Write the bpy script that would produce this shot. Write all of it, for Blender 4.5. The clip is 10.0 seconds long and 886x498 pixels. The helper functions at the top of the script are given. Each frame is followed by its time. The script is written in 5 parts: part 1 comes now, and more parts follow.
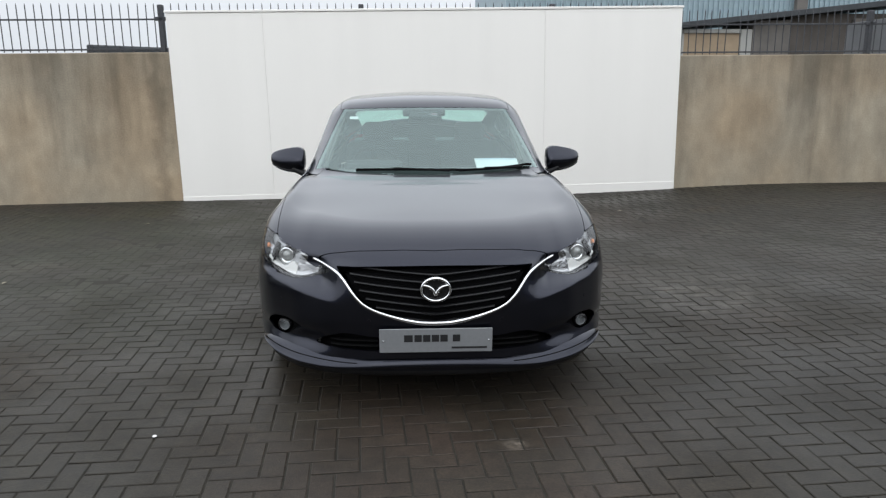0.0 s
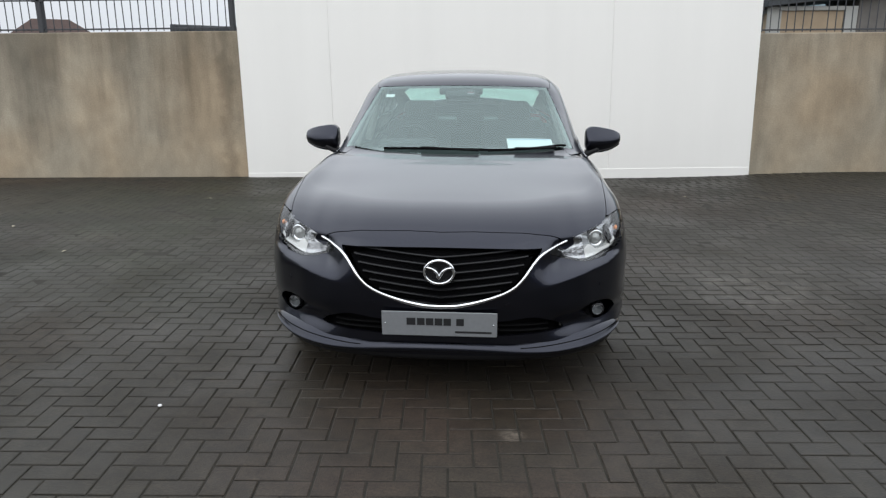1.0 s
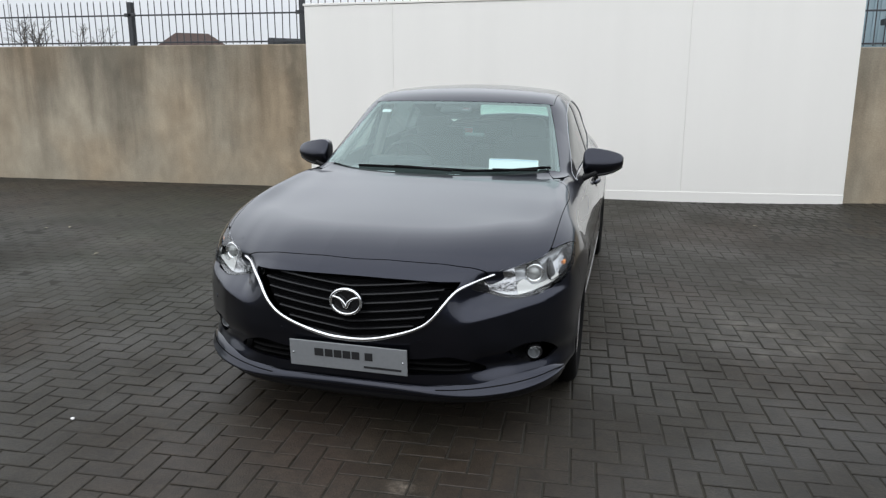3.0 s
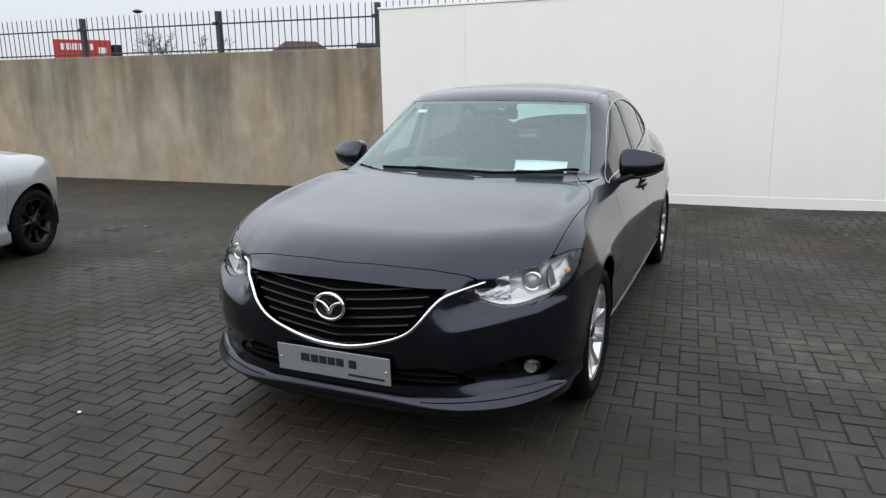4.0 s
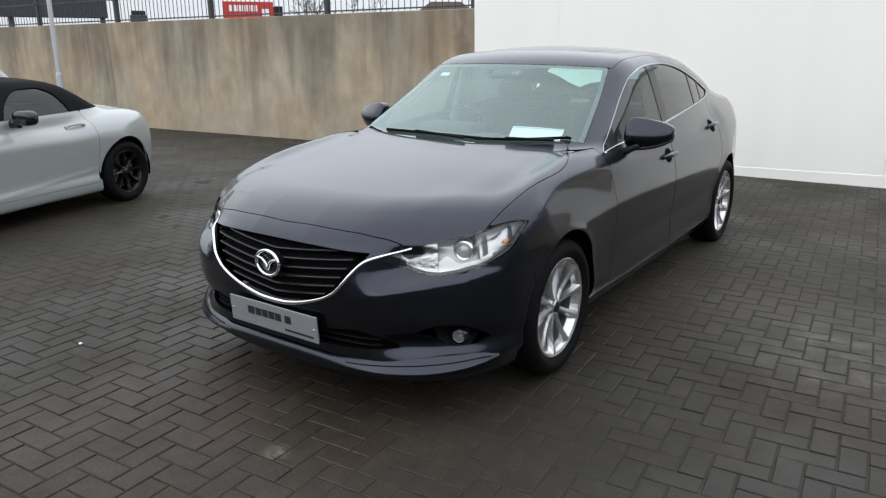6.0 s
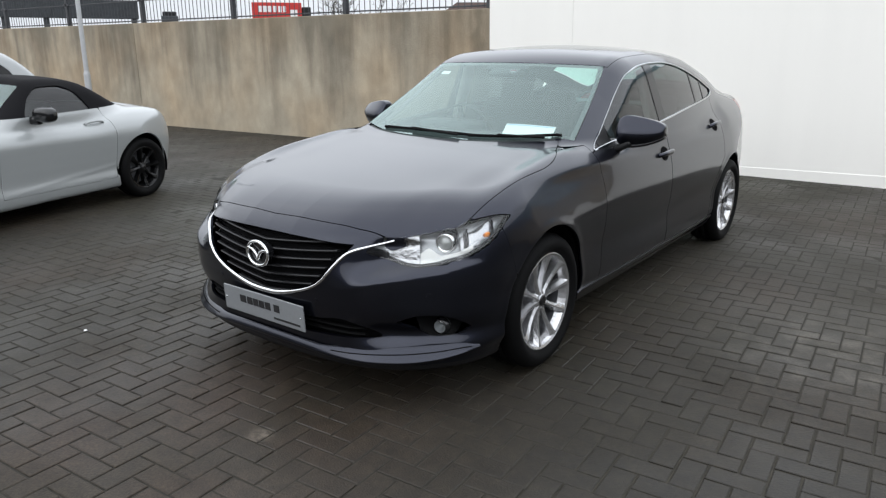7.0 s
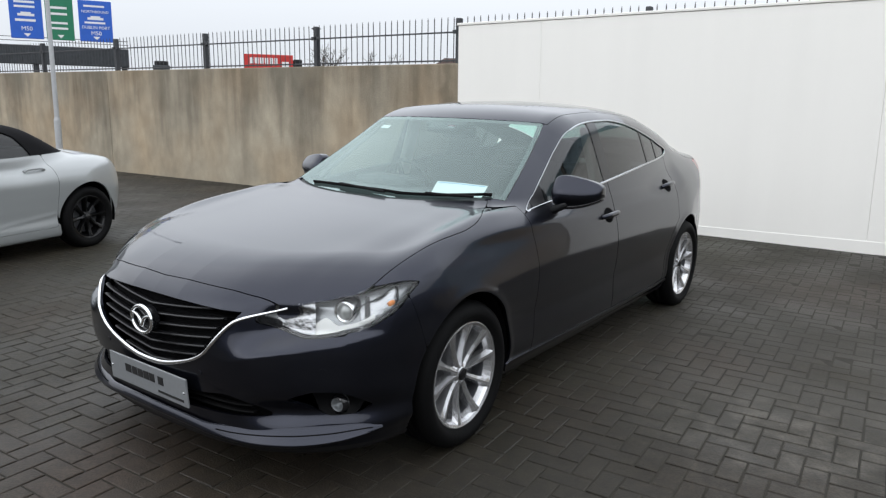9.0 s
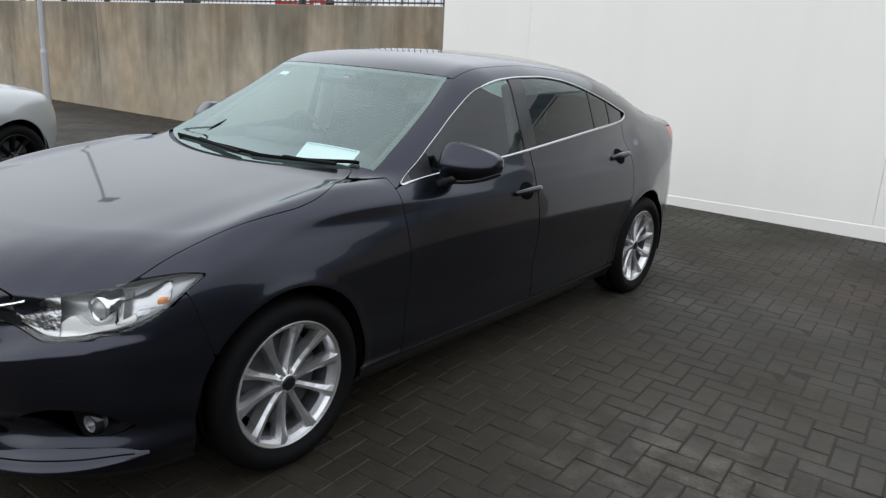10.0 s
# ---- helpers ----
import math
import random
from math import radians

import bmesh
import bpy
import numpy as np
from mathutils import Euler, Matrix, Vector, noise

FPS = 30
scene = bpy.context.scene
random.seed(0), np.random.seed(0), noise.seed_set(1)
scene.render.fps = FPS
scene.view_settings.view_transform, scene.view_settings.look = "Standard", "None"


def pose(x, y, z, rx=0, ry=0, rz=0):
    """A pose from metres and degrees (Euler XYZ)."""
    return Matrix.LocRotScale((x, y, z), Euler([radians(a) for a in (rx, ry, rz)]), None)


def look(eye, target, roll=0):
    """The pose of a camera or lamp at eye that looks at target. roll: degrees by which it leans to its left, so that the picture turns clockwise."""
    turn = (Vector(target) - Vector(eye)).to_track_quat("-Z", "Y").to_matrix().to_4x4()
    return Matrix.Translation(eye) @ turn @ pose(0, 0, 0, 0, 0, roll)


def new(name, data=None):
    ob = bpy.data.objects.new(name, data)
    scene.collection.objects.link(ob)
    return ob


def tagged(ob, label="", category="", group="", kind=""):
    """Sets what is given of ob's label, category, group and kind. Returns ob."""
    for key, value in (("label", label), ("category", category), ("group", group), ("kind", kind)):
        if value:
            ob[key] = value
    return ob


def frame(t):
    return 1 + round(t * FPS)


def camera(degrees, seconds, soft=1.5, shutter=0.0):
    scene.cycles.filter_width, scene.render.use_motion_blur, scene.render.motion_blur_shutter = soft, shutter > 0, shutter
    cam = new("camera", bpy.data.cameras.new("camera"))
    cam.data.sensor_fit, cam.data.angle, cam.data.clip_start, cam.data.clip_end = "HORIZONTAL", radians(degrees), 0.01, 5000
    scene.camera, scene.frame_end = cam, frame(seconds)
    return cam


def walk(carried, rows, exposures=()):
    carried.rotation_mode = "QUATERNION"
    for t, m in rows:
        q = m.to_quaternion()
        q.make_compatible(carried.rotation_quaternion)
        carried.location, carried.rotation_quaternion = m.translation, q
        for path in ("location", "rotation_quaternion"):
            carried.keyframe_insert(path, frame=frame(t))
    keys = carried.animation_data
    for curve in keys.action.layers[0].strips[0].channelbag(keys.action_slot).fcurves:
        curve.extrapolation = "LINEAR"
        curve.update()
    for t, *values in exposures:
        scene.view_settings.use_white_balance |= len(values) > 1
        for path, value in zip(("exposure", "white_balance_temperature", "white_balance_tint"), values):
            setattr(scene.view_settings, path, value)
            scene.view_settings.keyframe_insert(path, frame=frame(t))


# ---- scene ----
cam = camera(63.1, 10.0, soft=1.3)
PATH = [
    (0, (-0.077, -4.127, 1.515), (-0.009, -2.177, 1.076), -0.1),
    (0.5, (0.076, -4.073, 1.507), (0.03, -2.126, 1.049), -0.3),
    (1, (0.275, -4.027, 1.495), (0.113, -2.094, 1.006), 0.1),
    (1.5, (0.412, -3.889, 1.484), (0.211, -1.962, 0.987), -0.3),
    (2, (0.55, -3.744, 1.493), (0.264, -1.824, 1.012), 0.1),
    (2.5, (0.865, -3.69, 1.507), (0.402, -1.797, 1.058), -0.1),
    (2.7, (0.975, -3.679, 1.509), (0.503, -1.789, 1.06), 0.3),
    (3.8, (1.407, -3.346, 1.494), (0.726, -1.529, 1.012), 0.1),
    (4, (1.503, -3.315, 1.479), (0.736, -1.523, 1.031), -0.2),
    (4.5, (1.817, -3.224, 1.483), (0.901, -1.52, 0.976), 0.7),
    (5, (1.969, -3.099, 1.462), (0.999, -1.428, 0.945), 1.4),
    (5.5, (2.079, -2.96, 1.486), (1.054, -1.323, 0.966), 0.8),
    (5.7, (2.136, -2.929, 1.489), (1.059, -1.329, 0.961), -0.3),
    (6.8, (2.445, -2.84, 1.474), (1.3, -1.299, 0.916), 1.0),
    (7, (2.437, -2.856, 1.476), (1.275, -1.322, 0.932), 0.1),
    (7.5, (2.331, -2.915, 1.479), (1.147, -1.382, 0.981), 0.6),
    (8, (2.232, -2.902, 1.486), (1.087, -1.352, 0.951), -0.3),
    (8.5, (2.328, -2.723, 1.488), (1.205, -1.138, 1.013), 1.0),
    (9, (2.539, -2.443, 1.477), (1.38, -0.864, 1.071), 1.3),
    (9.5, (2.642, -1.976, 1.455), (1.449, -0.425, 1.041), 4.7),
    (10, (2.724, -1.498, 1.5), (1.523, 0.006, 0.957), 3.7),
]
walk(cam, [(t, look(eye, target, roll)) for t, eye, target, roll in PATH], [(0, .0), (2.5, -.02), (4.5, -.03), (5.5, .07), (7, .20), (7.5, .24), (8, .21), (9, .07), (9.5, -.11), (10, -.09)])

# ---- light ----
world = bpy.data.worlds.new("overcast_sky")
scene.world = world
world.use_nodes = True
wn, wl = world.node_tree.nodes, world.node_tree.links
sky = wn.new("ShaderNodeTexSky")
sky.sky_type, sky.sun_disc = "NISHITA", False
sky.sun_elevation, sky.sun_rotation = radians(29), radians(190)
sky.air_density, sky.dust_density, sky.ozone_density = 1.0, 4.0, 1.0
grey = wn.new("ShaderNodeHueSaturation")
grey.inputs["Saturation"].default_value = 0.12
up = wn.new("ShaderNodeSeparateXYZ")
wl.new(wn.new("ShaderNodeTexCoord").outputs["Generated"], up.inputs[0])
dome = wn.new("ShaderNodeMapRange")
dome.interpolation_type = "SMOOTHSTEP"
dome.inputs["From Min"].default_value, dome.inputs["From Max"].default_value = 0.0, 0.62
dome.inputs["To Min"].default_value, dome.inputs["To Max"].default_value = 11.3, 25.0
wl.new(up.outputs["Z"], dome.inputs["Value"])
veil = wn.new("ShaderNodeVectorMath")
veil.operation = "SCALE"
veil.inputs[0].default_value = (0.945, 1.0, 1.075)
wl.new(dome.outputs[0], veil.inputs["Scale"])
cloud = wn.new("ShaderNodeMix")
cloud.data_type = "RGBA"
cloud.inputs["Factor"].default_value = 0.85
wl.new(veil.outputs[0], cloud.inputs["B"])
wl.new(sky.outputs["Color"], grey.inputs["Color"])
wl.new(grey.outputs["Color"], cloud.inputs["A"])
wl.new(cloud.outputs["Result"], wn["Background"].inputs["Color"])
wn["Background"].inputs["Strength"].default_value = 0.080
sun = new("sun", bpy.data.lights.new("sun", "SUN"))
sun.data.energy, sun.data.angle, sun.data.color = 0.7, radians(150), (1.0, 0.97, 0.93)
sun.matrix_world = look((-3, -16, 9), (0, 0, 0))

# ---- materials ----


def material(name, base, rough=0.6, metal=0.0, spec=0.5, coat=0.0, grain=0.0, scale=40.0, stain=0.0, stain_scale=1.2, relief=0.0, relief_scale=60.0, each=0.0, island=0.0):
    """A principled surface with fine grain, broad stains, relief, and a change of tone from piece to piece."""
    m = bpy.data.materials.new(name)
    m.use_nodes = True
    n, l = m.node_tree.nodes, m.node_tree.links
    p = n["Principled BSDF"]
    p.inputs["Roughness"].default_value, p.inputs["Metallic"].default_value = rough, metal
    p.inputs["Specular IOR Level"].default_value = spec
    p.inputs["Coat Weight"].default_value, p.inputs["Coat Roughness"].default_value = coat, 0.055
    where = n.new("ShaderNodeTexCoord").outputs["Object"]
    tone = None

    def times(a, b):
        if a is None:
            return b
        k = n.new("ShaderNodeMath")
        k.operation = "MULTIPLY"
        l.new(a, k.inputs[0])
        l.new(b, k.inputs[1])
        return k.outputs[0]

    def span(source, low, high, f0=0.3, f1=0.7):
        r = n.new("ShaderNodeMapRange")
        r.inputs["From Min"].default_value, r.inputs["From Max"].default_value = f0, f1
        r.inputs["To Min"].default_value, r.inputs["To Max"].default_value = low, high
        l.new(source, r.inputs["Value"])
        return r.outputs[0]

    for amount, size in ((grain, scale), (stain, stain_scale)):
        if amount:
            t = n.new("ShaderNodeTexNoise")
            t.inputs["Scale"].default_value, t.inputs["Detail"].default_value = size, 6
            l.new(where, t.inputs["Vector"])
            tone = times(tone, span(t.outputs["Fac"], 1 - amount, 1 + amount))
    if each:
        tone = times(tone, span(n.new("ShaderNodeObjectInfo").outputs["Random"], 1 - each, 1 + each, 0, 1))
    if island:
        tone = times(tone, span(n.new("ShaderNodeNewGeometry").outputs["Random Per Island"], 1 - island, 1 + island, 0, 1))
    if tone is not None:
        k = n.new("ShaderNodeVectorMath")
        k.operation = "SCALE"
        k.inputs[0].default_value = base
        l.new(tone, k.inputs["Scale"])
        l.new(k.outputs[0], p.inputs["Base Color"])
    else:
        p.inputs["Base Color"].default_value = (*base, 1)
    if relief:
        t = n.new("ShaderNodeTexNoise")
        t.inputs["Scale"].default_value, t.inputs["Detail"].default_value = relief_scale, 8
        l.new(where, t.inputs["Vector"])
        b = n.new("ShaderNodeBump")
        b.inputs["Strength"].default_value, b.inputs["Distance"].default_value = 0.6, relief
        l.new(t.outputs["Fac"], b.inputs["Height"])
        l.new(b.outputs[0], p.inputs["Normal"])
    return m


def pane(name, tint, gloss_at_normal=.09, sheen=(1.0, 1.0, 1.0)):
    """A thin pane: clear, tinted, with the gloss of its two faces."""
    m = bpy.data.materials.new(name)
    m.use_nodes = True
    n, l = m.node_tree.nodes, m.node_tree.links
    n.remove(n["Principled BSDF"])
    clear, gloss, mix, face, power, fres = (n.new("ShaderNode" + k) for k in ("BsdfTransparent", "BsdfGlossy", "MixShader", "LayerWeight", "Math", "MapRange"))
    clear.inputs["Color"].default_value = (*tint, 1)
    gloss.inputs["Roughness"].default_value = 0.01
    gloss.inputs["Color"].default_value = (*sheen, 1)
    face.inputs["Blend"].default_value = .5
    power.operation = "POWER"
    power.inputs[1].default_value = 4.2
    l.new(face.outputs["Facing"], power.inputs[0])
    l.new(power.outputs[0], fres.inputs["Value"])
    fres.inputs["To Min"].default_value, fres.inputs["To Max"].default_value = gloss_at_normal, 1.0
    l.new(fres.outputs[0], mix.inputs[0])
    l.new(clear.outputs[0], mix.inputs[1])
    l.new(gloss.outputs[0], mix.inputs[2])
    l.new(mix.outputs[0], n["Material Output"].inputs[0])
    return m


def stained_concrete():
    """Cast concrete with streaks that run down from the top, damp blotches and fine pores."""
    m = material("stained_concrete", (.27, .25, .205), .9, relief=.004, relief_scale=35)
    n, l = m.node_tree.nodes, m.node_tree.links
    p, co = n["Principled BSDF"], n.new("ShaderNodeTexCoord")

    def layer(size, stretch, low, high, f0, f1, detail=5):
        s = n.new("ShaderNodeMapping")
        s.inputs["Scale"].default_value = stretch
        l.new(co.outputs["Object"], s.inputs["Vector"])
        t = n.new("ShaderNodeTexNoise")
        t.inputs["Scale"].default_value, t.inputs["Detail"].default_value = size, detail
        l.new(s.outputs[0], t.inputs["Vector"])
        r = n.new("ShaderNodeMapRange")
        r.inputs["From Min"].default_value, r.inputs["From Max"].default_value = f0, f1
        r.inputs["To Min"].default_value, r.inputs["To Max"].default_value = low, high
        l.new(t.outputs["Fac"], r.inputs["Value"])
        return r.outputs[0]

    tones = [layer(1.3, (1, 1, .3), .94, 1.05, .36, .60), layer(1.1, (1, 1, 1), .92, 1.08, .35, .65),
             layer(2.8, (1, 1, .6), .91, 1.07, .40, .62, 8), layer(55, (1, 1, 1), .88, 1.10, .3, .7, 6)]
    # dark runs that start at the top edge and fade on their way down
    up_wall = n.new("ShaderNodeSeparateXYZ")
    l.new(co.outputs["Object"], up_wall.inputs[0])
    wave = up_wall.outputs["Z"]
    for size, reach, stretch in ((1.5, 1.7, .16), (5.0, .8, .09), (16.0, .16, .07)):
        add = n.new("ShaderNodeMath")
        add.operation = "ADD"
        l.new(wave, add.inputs[0])
        l.new(layer(size, (1, 1, stretch), -reach, reach, .2, .8, 9), add.inputs[1])
        wave = add.outputs[0]
    run = n.new("ShaderNodeMapRange")
    run.inputs["From Min"].default_value, run.inputs["From Max"].default_value = .75, 2.35
    run.inputs["To Min"].default_value, run.inputs["To Max"].default_value = 1.11, .58
    l.new(wave, run.inputs["Value"])
    tones.append(run.outputs[0])
    tones.append(layer(7, (1, 1, .6), .93, 1.07, .35, .65, 7))
    beside = n.new("ShaderNodeMath")
    beside.operation = "ADD"
    l.new(up_wall.outputs["X"], beside.inputs[0])
    l.new(layer(4, (1, 1, 1), 3.46, 3.60, .3, .7, 7), beside.inputs[1])
    apart = n.new("ShaderNodeMath")
    apart.operation = "ABSOLUTE"
    l.new(beside.outputs[0], apart.inputs[0])
    damp = n.new("ShaderNodeMapRange")
    damp.inputs["From Min"].default_value, damp.inputs["From Max"].default_value = .03, .12
    damp.inputs["To Min"].default_value, damp.inputs["To Max"].default_value = .74, 1.0
    l.new(apart.outputs[0], damp.inputs["Value"])
    tones.append(damp.outputs[0])
    last = tones[0]
    for t in tones[1:]:
        k = n.new("ShaderNodeMath")
        k.operation = "MULTIPLY"
        l.new(last, k.inputs[0])
        l.new(t, k.inputs[1])
        last = k.outputs[0]
    hue = n.new("ShaderNodeMix")
    hue.data_type = "RGBA"
    hue.inputs["A"].default_value, hue.inputs["B"].default_value = (.322, .280, .212, 1), (.326, .256, .174, 1)
    l.new(layer(.7, (1, 1, .8), 0, 1, .42, .66, 8), hue.inputs["Factor"])
    k = n.new("ShaderNodeVectorMath")
    k.operation = "SCALE"
    l.new(hue.outputs["Result"], k.inputs[0])
    l.new(last, k.inputs["Scale"])
    l.new(k.outputs[0], p.inputs["Base Color"])
    return m


def board_paint():
    """White painted boards with faint grey runs."""
    m = material("white_board_paint", (.78, .79, .76), .55, relief=.0006, relief_scale=90)
    n, l = m.node_tree.nodes, m.node_tree.links
    co, s, t, r = (n.new("ShaderNode" + k) for k in ("TexCoord", "Mapping", "TexNoise", "MapRange"))
    s.inputs["Scale"].default_value = (1, 1, .08)
    l.new(co.outputs["Object"], s.inputs["Vector"])
    l.new(s.outputs[0], t.inputs["Vector"])
    t.inputs["Scale"].default_value, t.inputs["Detail"].default_value = 3.5, 4
    r.inputs["From Min"].default_value, r.inputs["From Max"].default_value = .35, .75
    r.inputs["To Min"].default_value, r.inputs["To Max"].default_value = 1.0, .975
    l.new(t.outputs["Fac"], r.inputs["Value"])
    k = n.new("ShaderNodeVectorMath")
    k.operation = "SCALE"
    k.inputs[0].default_value = (.885, .865, .82)
    l.new(r.outputs[0], k.inputs["Scale"])
    l.new(k.outputs[0], n["Principled BSDF"].inputs["Base Color"])
    return m


def paver_blocks():
    """Worn concrete blocks: each its own tone, with rusty and mossy stains that run over many blocks."""
    m = material("grey_paver", (.03, .03, .03), .62, relief=.004, relief_scale=120)
    n, l = m.node_tree.nodes, m.node_tree.links
    geo, info = n.new("ShaderNodeNewGeometry"), n.new("ShaderNodeObjectInfo")

    def noise_at(size, f0, f1, low, high, detail=5, shift=0.0):
        v = n.new("ShaderNodeVectorMath")
        v.operation = "ADD"
        v.inputs[1].default_value = (shift, shift * .7, 0)
        l.new(geo.outputs["Position"], v.inputs[0])
        t = n.new("ShaderNodeTexNoise")
        t.inputs["Scale"].default_value, t.inputs["Detail"].default_value = size, detail
        l.new(v.outputs[0], t.inputs["Vector"])
        return span(t.outputs["Fac"], f0, f1, low, high)

    def span(source, f0, f1, low, high):
        r = n.new("ShaderNodeMapRange")
        r.inputs["From Min"].default_value, r.inputs["From Max"].default_value = f0, f1
        r.inputs["To Min"].default_value, r.inputs["To Max"].default_value = low, high
        l.new(source, r.inputs["Value"])
        return r.outputs[0]

    def calc(op, a, b):
        k = n.new("ShaderNodeMath")
        k.operation = op
        l.new(a, k.inputs[0])
        l.new(b, k.inputs[1])
        return k.outputs[0]

    def blend(fac, a, b):
        k = n.new("ShaderNodeMix")
        k.data_type = "RGBA"
        l.new(fac, k.inputs["Factor"])
        for name, c in (("A", a), ("B", b)):
            if isinstance(c, tuple):
                k.inputs[name].default_value = (*c, 1)
            else:
                l.new(c, k.inputs[name])
        return k.outputs["Result"]

    own = calc("FRACT", calc("ADD", info.outputs["Random"], geo.outputs["Random Per Island"]), info.outputs["Random"])
    tone = calc("MULTIPLY", span(own, 0, 1, .91, 1.09), noise_at(85, .3, .7, .62, 1.38, 8))
    tone = calc("MULTIPLY", tone, noise_at(14, .32, .68, .76, 1.22, shift=13))
    tone = calc("MULTIPLY", tone, noise_at(.45, .35, .65, .82, 1.2, shift=3))
    hue = blend(noise_at(.55, .48, .68, 0, .75, shift=11), (.0198, .0164, .0105), (.0250, .0158, .0092))
    hue = blend(noise_at(.40, .50, .70, 0, .7, shift=29), hue, (.0156, .0156, .0084))

    def near(x, y, r0, r1, high):
        d = n.new("ShaderNodeVectorMath")
        d.operation = "DISTANCE"
        d.inputs[1].default_value = (x, y, 0)
        l.new(geo.outputs["Position"], d.inputs[0])
        return span(d.outputs["Value"], r0, r1, high, 0)

    # oil-brown tint before the saloon, a mossy strip by the wall and by the roadster, a pale worn patch
    hue = blend(calc("MULTIPLY", near(.1, -1.3, .2, 1.5, 1), noise_at(1.6, .3, .6, .15, .8, shift=17)), hue, (.0350, .0225, .0160))
    hue = blend(calc("MULTIPLY", near(-3.6, 4.2, .4, 2.6, 1), noise_at(1.1, .35, .6, 0, .8, shift=41)), hue, (.0215, .0225, .0120))
    hue = blend(calc("MULTIPLY", near(2.3, -.7, .5, 2.3, 1), noise_at(1.3, .3, .6, .35, .9, shift=23)), hue, (.0140, .0112, .0072))
    hue = blend(calc("MULTIPLY", near(-3.0, 2.7, .6, 2.8, 1), noise_at(1.4, .32, .62, .1, .9, shift=53)), hue, (.0200, .0212, .0104))
    worn = calc("MULTIPLY", near(2.0, .95, .15, .75, 1), noise_at(7, .42, .62, 0, 1, shift=5))
    hue = blend(worn, hue, (.052, .046, .037))
    hue = blend(calc("MULTIPLY", near(.334, -1.268, .02, .065, 1), noise_at(30, .35, .6, .2, 1, shift=5)), hue, (.085, .070, .055))
    k = n.new("ShaderNodeVectorMath")
    k.operation = "SCALE"
    p = n["Principled BSDF"]
    p.inputs["Specular IOR Level"].default_value = .36
    l.new(hue, k.inputs[0])
    l.new(tone, k.inputs["Scale"])
    l.new(k.outputs[0], n["Principled BSDF"].inputs["Base Color"])
    l.new(noise_at(1.2, .35, .65, .48, .75, shift=7), n["Principled BSDF"].inputs["Roughness"])
    return m


CONCRETE, BOARD = stained_concrete(), board_paint()
PAVER = paver_blocks()
JOINT = material("sandy_joint", (.0180, .0155, .0102), .95, grain=.35, scale=30, stain=.3, stain_scale=.8)
GALV = material("dull_galvanised_steel", (.055, .057, .062), .55, .4, grain=.15, scale=30)
PAINT = material("dark_grey_metallic_paint", (.0195, .0213, .0312), .30, .9, 0.0, coat=.9, grain=.08, scale=900)
PAINT.node_tree.nodes["Principled BSDF"].inputs["Coat Roughness"].default_value = 0.03
PAINT.node_tree.nodes["Principled BSDF"].inputs["Coat IOR"].default_value = 1.38
WHITE_PAINT = material("pearl_white_paint", (.29, .303, .303), .3, 0, .5, coat=.8)
BLACK_GLOSS = material("black_gloss_trim", (.008, .008, .009), .15)
GRILLE_BLACK = material("satin_grille_black", (.010, .010, .011), .35, 0, .35)
BLACK_PLASTIC = material("black_plastic", (.009, .009, .010), .5, 0, .3, grain=.1, scale=200)
DARK_INSIDE = material("dark_lining", (.004, .004, .0045), .9, 0, .05)
RUBBER = material("tyre_rubber", (.0034, .0034, .0036), .7, 0, .12, grain=.15, scale=60, relief=.001, relief_scale=150)
CHROME = material("bright_chrome", (.80, .81, .82), .10, 1.0)
TRIM_CHROME = material("satin_trim_chrome", (.50, .51, .53), .18, 1.0)
ALLOY = material("silver_alloy", (.60, .60, .61), .27, .86, grain=.03, scale=200)
DARK_ALLOY = material("dark_alloy", (.005, .005, .0055), .22, .3, .4)
SILVER = material("bright_silver_plastic", (.72, .72, .70), .25, .15)
FACET = material("faceted_reflector", (.44, .44, .45), .14, 1.0, relief=.030, relief_scale=15)
LAMP_BACK = material("grey_lamp_housing", (.40, .41, .42), .26, .5)
GREY_BLADE = material("grey_lamp_blade", (.22, .23, .24), .3, .3)
POLE = material("pale_galvanised_pole", (.42, .43, .44), .5, 0, grain=.06, scale=20)
LENS_GREY = material("projector_lens", (.30, .31, .30), .05, .3, .8)
AMBER = material("amber_lens", (.75, .25, .05), .2)
RED_LENS = material("red_lens", (.35, .012, .012), .15, 0, .5, coat=.6)
SCREEN = pane("tinted_windscreen", (.74, .87, .84), .12, (.84, 1.0, .97))
DOOR_GLASS = pane("door_glass", (.30, .35, .34), .045)
REAR_GLASS = pane("rear_glass", (.60, .95, .86), .05)
DARK_GLASS = pane("privacy_glass", (.09, .10, .10), .022)
LAMP_GLASS = pane("lamp_cover", (.95, .96, .96), .03)
CLOTH = material("black_seat_cloth", (.026, .027, .029), .9, grain=.06, scale=40)
DASH = material("dark_dashboard", (.032, .033, .035), .75, grain=.1, scale=150)
PALE_TRIM = material("pale_headlining", (.34, .34, .32), .9, grain=.05, scale=80)
GREY_TRIM = material("grey_pillar_cloth", (.12, .12, .115), .9, grain=.05, scale=80)
PLATE = material("silver_plate", (.235, .245, .255), .45, .2, grain=.04, scale=60)
INK = material("black_ink", (.012, .012, .013), .6)
PAPER = material("white_paper", (.78, .77, .77), .7)
BLUE_INK = material("blue_line", (.20, .38, .62), .6)
CLADDING = material("dark_grey_cladding", (.105, .107, .11), .6, grain=.12, scale=3, stain=.15, stain_scale=.4)
HOOD_CLOTH = material("black_folding_top", (.006, .006, .007), .9, 0, .15, grain=.2, scale=150, relief=.001, relief_scale=200)

